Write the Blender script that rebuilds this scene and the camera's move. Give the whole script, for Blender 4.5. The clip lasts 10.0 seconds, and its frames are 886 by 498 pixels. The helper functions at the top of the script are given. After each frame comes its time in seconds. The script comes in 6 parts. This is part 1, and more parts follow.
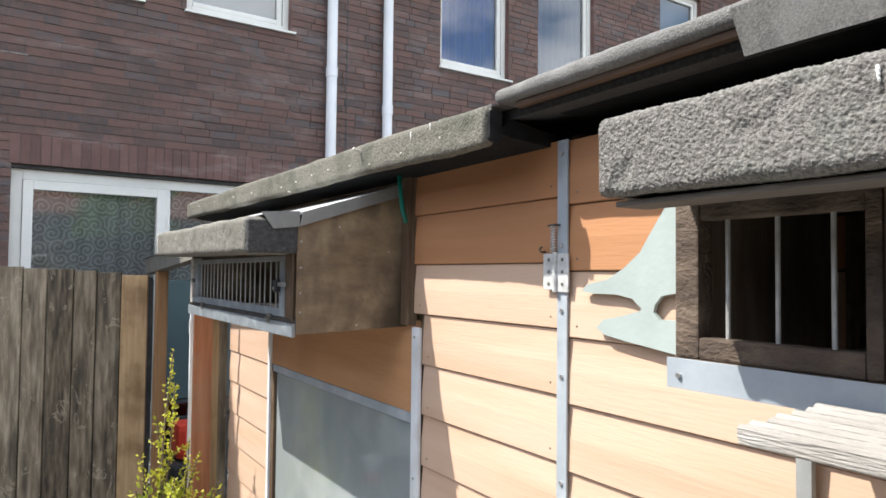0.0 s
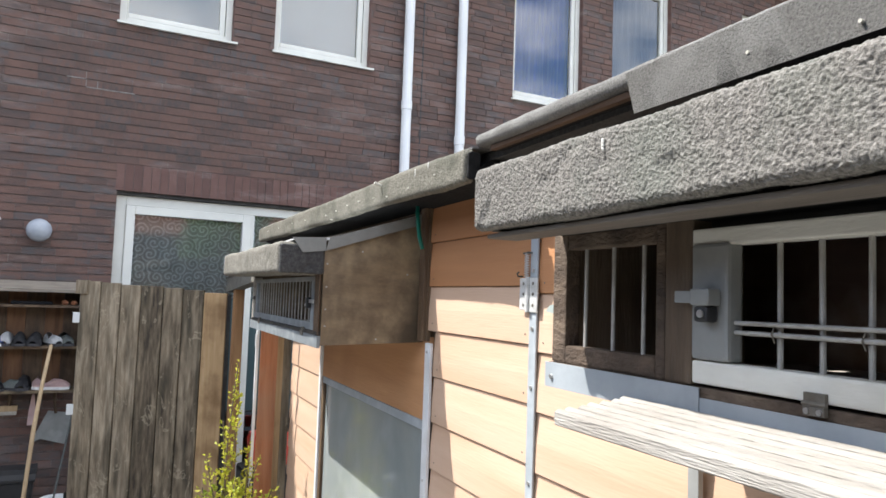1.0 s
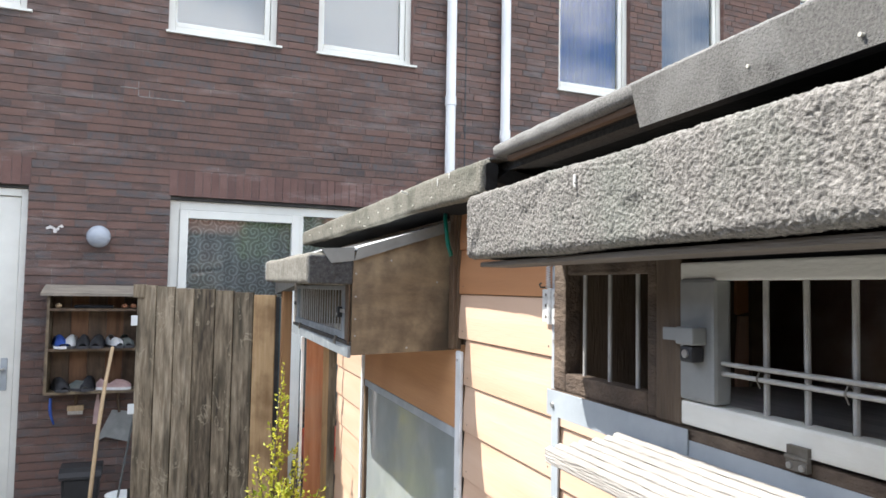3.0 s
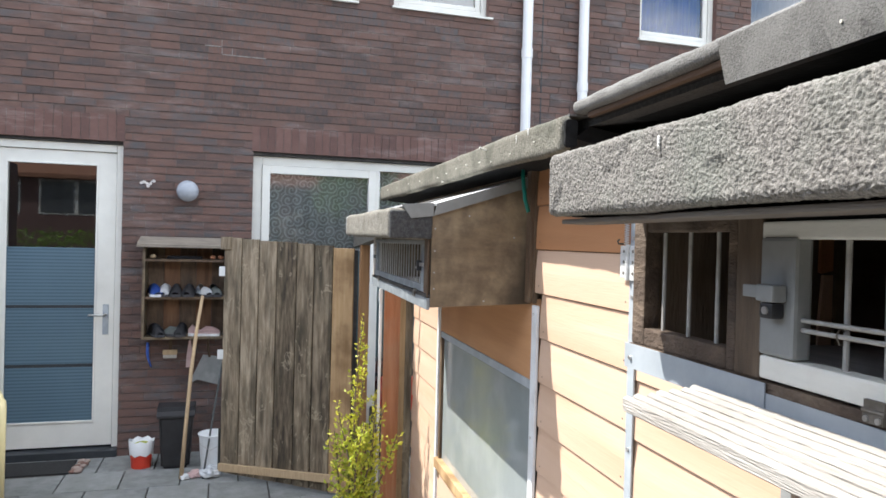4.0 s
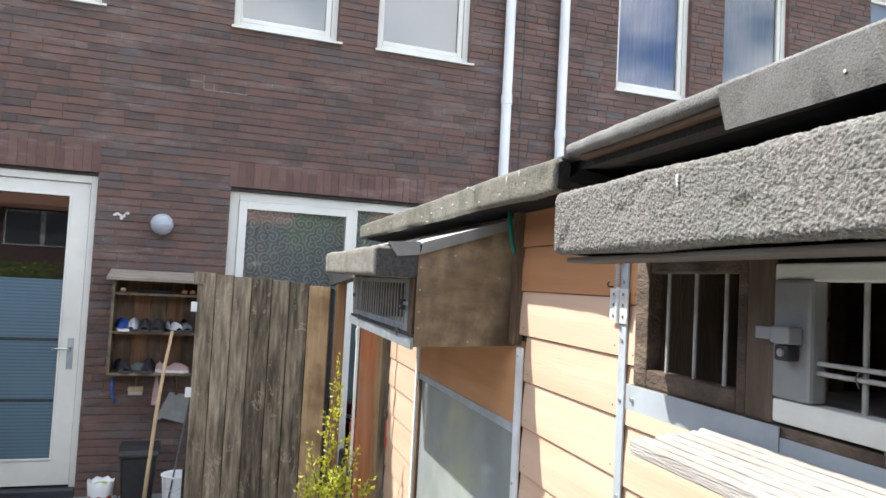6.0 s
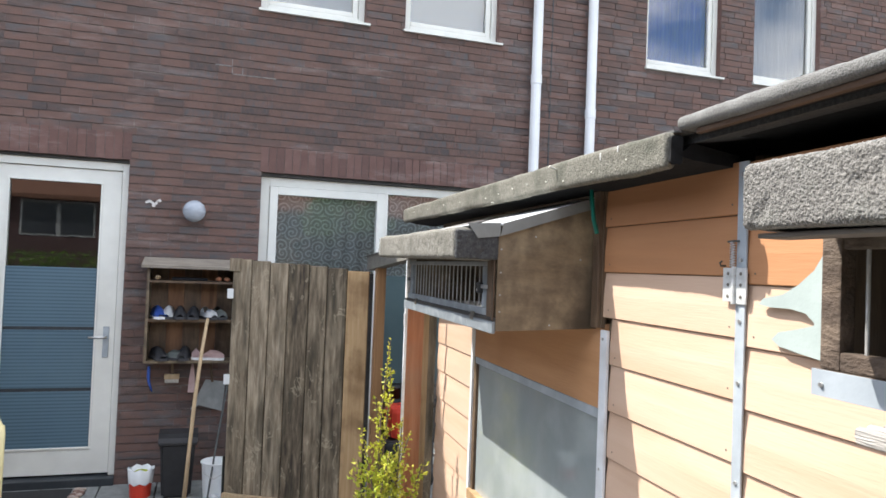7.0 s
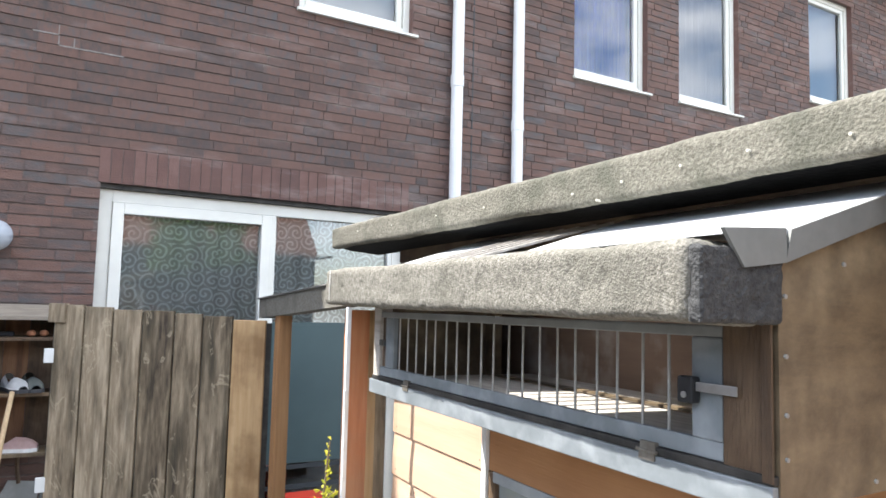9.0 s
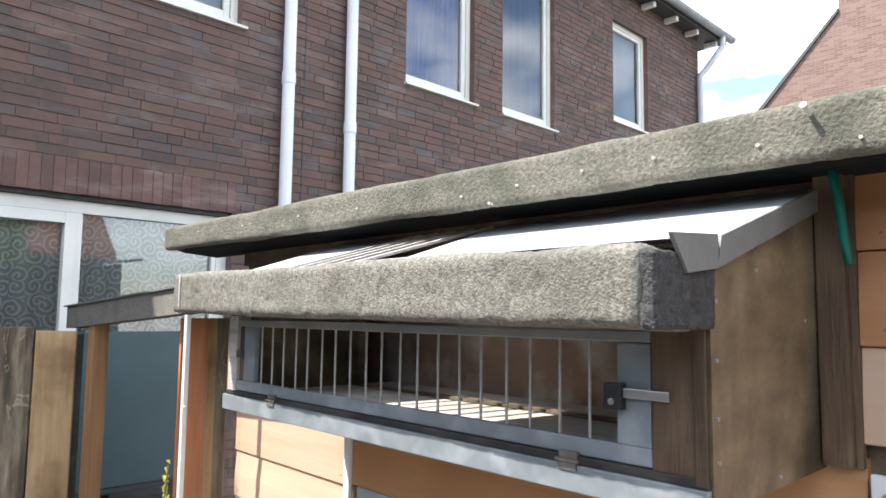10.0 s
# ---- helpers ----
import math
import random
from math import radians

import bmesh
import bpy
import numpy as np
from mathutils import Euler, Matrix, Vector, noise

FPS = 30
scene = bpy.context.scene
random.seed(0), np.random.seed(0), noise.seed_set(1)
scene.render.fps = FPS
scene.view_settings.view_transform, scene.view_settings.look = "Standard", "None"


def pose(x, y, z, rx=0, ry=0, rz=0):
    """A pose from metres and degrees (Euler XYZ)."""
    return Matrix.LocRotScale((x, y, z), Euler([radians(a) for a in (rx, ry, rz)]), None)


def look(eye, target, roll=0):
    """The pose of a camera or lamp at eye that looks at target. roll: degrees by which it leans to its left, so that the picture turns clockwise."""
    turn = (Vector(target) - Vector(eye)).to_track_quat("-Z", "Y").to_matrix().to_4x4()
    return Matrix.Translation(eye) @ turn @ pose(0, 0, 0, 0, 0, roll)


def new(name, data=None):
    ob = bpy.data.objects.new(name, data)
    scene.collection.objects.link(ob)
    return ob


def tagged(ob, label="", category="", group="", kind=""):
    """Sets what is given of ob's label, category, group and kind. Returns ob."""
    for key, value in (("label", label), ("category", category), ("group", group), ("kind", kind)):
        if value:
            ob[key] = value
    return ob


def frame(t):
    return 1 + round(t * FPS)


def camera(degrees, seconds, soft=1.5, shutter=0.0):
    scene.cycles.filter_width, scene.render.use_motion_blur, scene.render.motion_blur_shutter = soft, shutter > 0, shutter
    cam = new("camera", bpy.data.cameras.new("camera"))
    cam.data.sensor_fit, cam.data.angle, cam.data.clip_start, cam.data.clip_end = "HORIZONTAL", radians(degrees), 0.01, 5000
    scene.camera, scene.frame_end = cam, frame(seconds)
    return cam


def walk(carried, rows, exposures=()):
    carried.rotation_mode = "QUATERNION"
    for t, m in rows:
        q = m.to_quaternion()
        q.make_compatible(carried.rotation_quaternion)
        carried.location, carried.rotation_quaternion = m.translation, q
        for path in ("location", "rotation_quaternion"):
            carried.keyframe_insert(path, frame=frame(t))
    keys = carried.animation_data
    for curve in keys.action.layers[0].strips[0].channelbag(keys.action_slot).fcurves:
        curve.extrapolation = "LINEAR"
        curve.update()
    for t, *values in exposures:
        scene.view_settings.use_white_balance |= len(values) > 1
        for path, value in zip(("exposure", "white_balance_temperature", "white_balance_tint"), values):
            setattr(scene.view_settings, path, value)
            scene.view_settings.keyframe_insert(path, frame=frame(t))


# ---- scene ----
cam = camera(64.0, 10.0, soft=1.6)
PATH = [
    (0, (0.052, 0.445, 1.72), (1.192, 2.087, 1.794), 0.6),
    (0.5, (0.04, 0.263, 1.708), (1.205, 1.888, 1.73), -1.3),
    (1, (0.134, 0.159, 1.711), (1.049, 1.932, 1.853), 2.0),
    (1.5, (0.228, 0.122, 1.747), (1.136, 1.893, 1.947), 3.9),
    (2, (0.246, 0.155, 1.75), (1.106, 1.956, 1.884), 5.2),
    (2.5, (0.223, 0.152, 1.759), (1.06, 1.961, 1.927), 2.0),
    (4, (0.183, 0.104, 1.762), (0.767, 2.017, 1.742), 1.5),
    (4.5, (0.138, 0.102, 1.755), (0.629, 2.04, 1.755), 1.8),
    (5, (0.166, 0.117, 1.764), (0.814, 2.008, 1.832), 1.9),
    (6.5, (0.108, 0.143, 1.745), (0.757, 2.032, 1.849), 3.2),
    (7, (-0.022, 0.251, 1.739), (0.611, 2.148, 1.795), 2.2),
    (7.5, (0.011, 0.59, 1.72), (0.588, 2.501, 1.841), 0.0),
    (8, (-0.014, 1.004, 1.711), (0.574, 2.909, 1.861), 3.1),
    (8.5, (-0.051, 1.364, 1.741), (0.806, 3.168, 1.841), 3.8),
    (9, (0.049, 1.601, 1.778), (1.052, 3.323, 1.945), 1.4),
    (9.5, (0.019, 1.711, 1.784), (1.317, 3.22, 1.983), 0.7),
    (10, (-0.009, 1.741, 1.78), (1.403, 3.145, 1.969), 0.7),
]
EXPOSURES = [(0, 1.22), (1, 1.32), (1.5, 1.56), (2.5, 1.57), (4, 1.48), (7, 1.42), (8.5, 1.82), (9.5, 1.64), (10, 1.5)]
walk(cam, [(t, look(eye, target, roll)) for t, eye, target, roll in PATH], EXPOSURES)

# ---- light ----
LOFT = pose(0.937, 0, 0, 0, 0, -3.5)          # the loft's own axes: x into it, y along its front, z up
TO_SUN = (LOFT.to_3x3() @ Vector((-1.0, 0.64, 1.62))).normalized()
world = bpy.data.worlds.new("sky")
scene.world = world
world.use_nodes = True
wn, wl = world.node_tree.nodes, world.node_tree.links
wn.clear()
sky = wn.new("ShaderNodeTexSky")
sky.sky_type, sky.sun_disc = "NISHITA", False
sky.sun_elevation = math.asin(TO_SUN.z)
sky.sun_rotation = math.atan2(TO_SUN.x, TO_SUN.y)
cloud_noise = wn.new("ShaderNodeTexNoise")
cloud_noise.inputs["Scale"].default_value, cloud_noise.inputs["Detail"].default_value = 2.6, 7
cloud_ramp = wn.new("ShaderNodeValToRGB")
cloud_ramp.color_ramp.elements[0].position, cloud_ramp.color_ramp.elements[1].position = 0.45, 0.62
cloud_co = wn.new("ShaderNodeTexCoord")
cloud_map = wn.new("ShaderNodeMapping")
cloud_map.inputs["Scale"].default_value = (1, 1, 2.2)
cloud_map.inputs["Location"].default_value = (0.35, 0.1, 0.0)
cloud_mix = wn.new("ShaderNodeMix")
cloud_mix.data_type = "RGBA"
cloud_mix.inputs[7].default_value = (11.5, 11.8, 12.2, 1)
background, world_out = wn.new("ShaderNodeBackground"), wn.new("ShaderNodeOutputWorld")
background.inputs["Strength"].default_value = 0.15
wl.new(cloud_co.outputs["Generated"], cloud_map.inputs["Vector"])
wl.new(cloud_map.outputs[0], cloud_noise.inputs["Vector"])
wl.new(cloud_noise.outputs["Fac"], cloud_ramp.inputs["Fac"])
wl.new(cloud_ramp.outputs["Color"], cloud_mix.inputs[0])
wl.new(sky.outputs[0], cloud_mix.inputs[6])
wl.new(cloud_mix.outputs[2], background.inputs["Color"])
wl.new(background.outputs[0], world_out.inputs["Surface"])
sun = new("sun", bpy.data.lights.new("sun", "SUN"))
sun.data.energy, sun.data.angle, sun.data.color = 4.15, radians(0.55), (1.0, 0.965, 0.915)
sun.matrix_world = look(TO_SUN * 30, (0, 0, 0))


# ---- materials ----
def material(name, colours, scale=12.0, rough=0.7, bump=0.25, bump_scale=90.0, metal=0.0, stretch=(1, 1, 1), vary=0.0,
             island=False, stains=None, stain_scale=2.0, stain_amount=0.5, scars=None, specular=0.4, detail=6.0, spread=0.25, bump_dist=0.004, coat=0.0, smear=None, smear_amount=0.36):
    """A surface of mottled colours with fine relief, stains at a larger scale, and a shift from piece to piece."""
    m = bpy.data.materials.new(name)
    m.use_nodes = True
    n, l = m.node_tree.nodes, m.node_tree.links
    b = n["Principled BSDF"]
    co, mp = n.new("ShaderNodeTexCoord"), n.new("ShaderNodeMapping")
    mp.inputs["Scale"].default_value = stretch
    rnd = None
    if vary or island:
        if island:
            rnd = n.new("ShaderNodeNewGeometry").outputs["Random Per Island"]
        else:
            rnd = n.new("ShaderNodeObjectInfo").outputs["Random"]
        add = n.new("ShaderNodeVectorMath")
        add.operation = "MULTIPLY_ADD"
        comb = n.new("ShaderNodeCombineXYZ")
        for k in range(3):
            l.new(rnd, comb.inputs[k])
        add.inputs[1].default_value = (37, 53, 29)
        l.new(comb.outputs[0], add.inputs[0])
        l.new(co.outputs["Object"], add.inputs[2])
        l.new(add.outputs[0], mp.inputs["Vector"])
    else:
        l.new(co.outputs["Object"], mp.inputs["Vector"])
    tex = n.new("ShaderNodeTexNoise")
    tex.inputs["Scale"].default_value, tex.inputs["Detail"].default_value, tex.inputs["Roughness"].default_value = scale, detail, 0.62
    l.new(mp.outputs[0], tex.inputs["Vector"])
    ramp = n.new("ShaderNodeValToRGB")
    e = ramp.color_ramp.elements
    lo, hi = 0.5 - spread, 0.5 + spread
    e[0].position, e[1].position = lo, hi
    e[0].color, e[1].color = (*colours[0], 1), (*colours[-1], 1)
    for k, c in enumerate(colours[1:-1], 1):
        x = e.new(lo + (hi - lo) * k / (len(colours) - 1))
        x.color = (*c, 1)
    fac = tex.outputs["Fac"]
    if vary:
        mul = n.new("ShaderNodeMath")
        mul.operation = "MULTIPLY_ADD"
        l.new(rnd, mul.inputs[0])
        mul.inputs[1].default_value = vary
        off = n.new("ShaderNodeMath")
        off.operation = "SUBTRACT"
        l.new(tex.outputs["Fac"], off.inputs[0])
        off.inputs[1].default_value = vary / 2
        l.new(off.outputs[0], mul.inputs[2])
        fac = mul.outputs[0]
    l.new(fac, ramp.inputs["Fac"])
    colour = ramp.outputs["Color"]
    if stains:
        st = n.new("ShaderNodeTexNoise")
        st.inputs["Scale"].default_value, st.inputs["Detail"].default_value = stain_scale, 5
        l.new(co.outputs["Object"] if not (vary or island) else mp.outputs[0], st.inputs["Vector"])
        sr = n.new("ShaderNodeValToRGB")
        sr.color_ramp.elements[0].position, sr.color_ramp.elements[1].position = 0.48, 0.68
        sr.color_ramp.elements[1].color = (stain_amount,) * 3 + (1,)
        l.new(st.outputs["Fac"], sr.inputs["Fac"])
        mx = n.new("ShaderNodeMix")
        mx.data_type = "RGBA"
        mx.inputs[7].default_value = (*stains, 1)
        l.new(sr.outputs["Color"], mx.inputs[0])
        l.new(colour, mx.inputs[6])
        colour = mx.outputs[2]
    if scars:
        sc, scr, scm = n.new("ShaderNodeTexNoise"), n.new("ShaderNodeValToRGB"), n.new("ShaderNodeMix")
        scp = n.new("ShaderNodeMapping")
        scp.inputs["Scale"].default_value = (1, 1, 0.55)
        l.new(mp.inputs["Vector"].links[0].from_socket, scp.inputs["Vector"])
        sc.inputs["Scale"].default_value, sc.inputs["Detail"].default_value, sc.inputs["Distortion"].default_value = 10.0, 4.0, 1.2
        el = scr.color_ramp.elements
        el[0].position, el[1].position = 0.60, 0.62
        el[0].color, el[1].color = (0, 0, 0, 1), (0.42, 0.42, 0.42, 1)
        x = el.new(0.645)
        x.color = (0, 0, 0, 1)
        scm.data_type = "RGBA"
        scm.inputs[7].default_value = (*scars, 1)
        l.new(scp.outputs[0], sc.inputs["Vector"])
        l.new(sc.outputs["Fac"], scr.inputs["Fac"])
        l.new(scr.outputs["Color"], scm.inputs[0])
        l.new(colour, scm.inputs[6])
        colour = scm.outputs[2]
    if smear:
        geo, smp, smt, smr, smm = (n.new("ShaderNode" + k) for k in ("NewGeometry", "Mapping", "TexNoise", "ValToRGB", "Mix"))
        smp.inputs["Scale"].default_value = (0.9, 1, 4.0)
        smt.inputs["Scale"].default_value, smt.inputs["Detail"].default_value, smt.inputs["Roughness"].default_value = 1.7, 9.0, 0.72
        smr.color_ramp.elements[0].position, smr.color_ramp.elements[1].position = 0.54, 0.74
        smr.color_ramp.elements[1].color = (smear_amount,) * 3 + (1,)
        smm.data_type = "RGBA"
        smm.inputs[7].default_value = (*smear, 1)
        l.new(geo.outputs["Position"], smp.inputs["Vector"])
        l.new(smp.outputs[0], smt.inputs["Vector"])
        l.new(smt.outputs["Fac"], smr.inputs["Fac"])
        l.new(smr.outputs["Color"], smm.inputs[0])
        l.new(colour, smm.inputs[6])
        colour = smm.outputs[2]
    l.new(colour, b.inputs["Base Color"])
    b.inputs["Roughness"].default_value, b.inputs["Metallic"].default_value = rough, metal
    b.inputs["Specular IOR Level"].default_value = specular
    b.inputs["Coat Weight"].default_value = coat
    if bump:
        bt, bn = n.new("ShaderNodeTexNoise"), n.new("ShaderNodeBump")
        bt.inputs["Scale"].default_value, bt.inputs["Detail"].default_value = bump_scale, 5
        bn.inputs["Strength"].default_value, bn.inputs["Distance"].default_value = bump, bump_dist
        l.new(mp.outputs[0], bt.inputs["Vector"])
        l.new(bt.outputs["Fac"], bn.inputs["Height"])
        l.new(bn.outputs[0], b.inputs["Normal"])
    return m


def glass(name, tint=(0.86, 0.9, 0.9), ior=2.15):
    """A clear pane: it lets light through, and mirrors more the flatter one looks along it."""
    m = bpy.data.materials.new(name)
    m.use_nodes = True
    n, l = m.node_tree.nodes, m.node_tree.links
    n.clear()
    out, mix, clear, gloss, fres = (n.new("ShaderNode" + k) for k in ("OutputMaterial", "MixShader", "BsdfTransparent", "BsdfGlossy", "Fresnel"))
    clear.inputs["Color"].default_value = (*tint, 1)
    gloss.inputs["Roughness"].default_value = 0.01
    fres.inputs["IOR"].default_value = ior
    l.new(fres.outputs[0], mix.inputs[0])
    l.new(clear.outputs[0], mix.inputs[1])
    l.new(gloss.outputs[0], mix.inputs[2])
    l.new(mix.outputs[0], out.inputs["Surface"])
    return m


def lace(name):
    """Lace curtain: white thread wound into scrolls, with sheer net between."""
    m = bpy.data.materials.new(name)
    m.use_nodes = True
    n, l = m.node_tree.nodes, m.node_tree.links
    n.clear()
    out, mix, both, clear, front, back = (n.new("ShaderNode" + k) for k in ("OutputMaterial", "MixShader", "MixShader", "BsdfTransparent", "BsdfDiffuse", "BsdfTranslucent"))
    co, sep, flat, wob, cell, away, part_of, ramp = (n.new("ShaderNode" + k) for k in ("TexCoord", "SeparateXYZ", "CombineXYZ", "TexNoise", "TexVoronoi", "VectorMath", "SeparateXYZ", "ValToRGB"))
    grow, turn, far, wind, sin = (n.new("ShaderNode" + k) for k in ("VectorMath", "Math", "VectorMath", "Math", "Math"))
    front.inputs["Color"].default_value = back.inputs["Color"].default_value = (0.90, 0.98, 1.0, 1)
    both.inputs[0].default_value = 0.15
    l.new(co.outputs["Object"], sep.inputs[0])
    l.new(sep.outputs[0], flat.inputs[0])
    l.new(sep.outputs[2], flat.inputs[1])
    wob.inputs["Scale"].default_value, wob.inputs["Detail"].default_value = 20.0, 1.0
    l.new(flat.outputs[0], wob.inputs["Vector"])
    grow.operation = "MULTIPLY_ADD"
    grow.inputs[1].default_value = (0.016, 0.016, 0.0)
    l.new(wob.outputs["Color"], grow.inputs[0])
    l.new(flat.outputs[0], grow.inputs[2])
    cell.voronoi_dimensions = "2D"
    cell.inputs["Scale"].default_value, cell.inputs["Randomness"].default_value = 10.5, 0.8
    l.new(grow.outputs[0], cell.inputs["Vector"])
    away.operation, far.operation = "SUBTRACT", "LENGTH"
    l.new(grow.outputs[0], away.inputs[0])
    l.new(cell.outputs["Position"], away.inputs[1])
    l.new(away.outputs[0], part_of.inputs[0])
    l.new(away.outputs[0], far.inputs[0])
    turn.operation = "ARCTAN2"
    l.new(part_of.outputs[1], turn.inputs[0])
    l.new(part_of.outputs[0], turn.inputs[1])
    wind.operation, sin.operation = "MULTIPLY_ADD", "SINE"
    wind.inputs[1].default_value = 190.0
    l.new(far.outputs["Value"], wind.inputs[0])
    pick, sign, hand = (n.new("ShaderNodeMath") for _ in range(3))
    pick.operation, sign.operation, hand.operation = "GREATER_THAN", "MULTIPLY_ADD", "MULTIPLY"
    pick.inputs[1].default_value, sign.inputs[1].default_value, sign.inputs[2].default_value = 0.5, 2.0, -1.0
    l.new(cell.outputs["Color"], pick.inputs[0])
    l.new(pick.outputs[0], sign.inputs[0])
    l.new(turn.outputs[0], hand.inputs[0])
    l.new(sign.outputs[0], hand.inputs[1])
    l.new(hand.outputs[0], wind.inputs[2])
    l.new(wind.outputs[0], sin.inputs[0])
    ramp.color_ramp.elements[0].position, ramp.color_ramp.elements[1].position = 0.15, 0.55
    ramp.color_ramp.elements[0].color, ramp.color_ramp.elements[1].color = (0.60, 0.60, 0.60, 1), (1, 1, 1, 1)
    l.new(sin.outputs[0], ramp.inputs["Fac"])
    l.new(front.outputs[0], both.inputs[1])
    l.new(back.outputs[0], both.inputs[2])
    l.new(ramp.outputs["Color"], mix.inputs[0])
    l.new(clear.outputs[0], mix.inputs[1])
    l.new(both.outputs[0], mix.inputs[2])
    l.new(mix.outputs[0], out.inputs["Surface"])
    return m


def coursed_brick(name, one, two, joint):
    """Brickwork of a far wall that faces along x or y."""
    m = material(name, [one, two], scale=3, rough=0.9, bump=0.2)
    n, l = m.node_tree.nodes, m.node_tree.links
    co, sep, comb, add, br = (n.new("ShaderNode" + k) for k in ("TexCoord", "SeparateXYZ", "CombineXYZ", "Math", "TexBrick"))
    l.new(co.outputs["Object"], sep.inputs[0])
    l.new(sep.outputs[0], add.inputs[0])
    l.new(sep.outputs[1], add.inputs[1])
    l.new(add.outputs[0], comb.inputs[0])
    l.new(sep.outputs[2], comb.inputs[1])
    l.new(comb.outputs[0], br.inputs["Vector"])
    for k, v in (("Scale", 1.0), ("Brick Width", 0.22), ("Row Height", 0.064), ("Mortar Size", 0.006)):
        br.inputs[k].default_value = v
    br.inputs["Color1"].default_value, br.inputs["Color2"].default_value, br.inputs["Mortar"].default_value = (*one, 1), (*two, 1), (*joint, 1)
    l.new(br.outputs["Color"], n["Principled BSDF"].inputs["Base Color"])
    return m


def striped_film(name):
    """Frosted film with fine level stripes."""
    m = material(name, [(0.045, 0.083, 0.112), (0.063, 0.110, 0.140)], scale=3, rough=0.35, bump=0)
    n, l = m.node_tree.nodes, m.node_tree.links
    co, wave, mx = n.new("ShaderNodeTexCoord"), n.new("ShaderNodeTexWave"), n.new("ShaderNodeMix")
    wave.wave_type, wave.bands_direction = "BANDS", "Z"
    wave.inputs["Scale"].default_value = 12.0
    mx.data_type = "RGBA"
    b = n["Principled BSDF"]
    old = b.inputs["Base Color"].links[0].from_socket
    l.new(co.outputs["Object"], wave.inputs["Vector"])
    l.new(wave.outputs["Fac"], mx.inputs[0])
    l.new(old, mx.inputs[6])
    mx.inputs[7].default_value = (0.095, 0.155, 0.20, 1)
    l.new(mx.outputs[2], b.inputs["Base Color"])
    return m


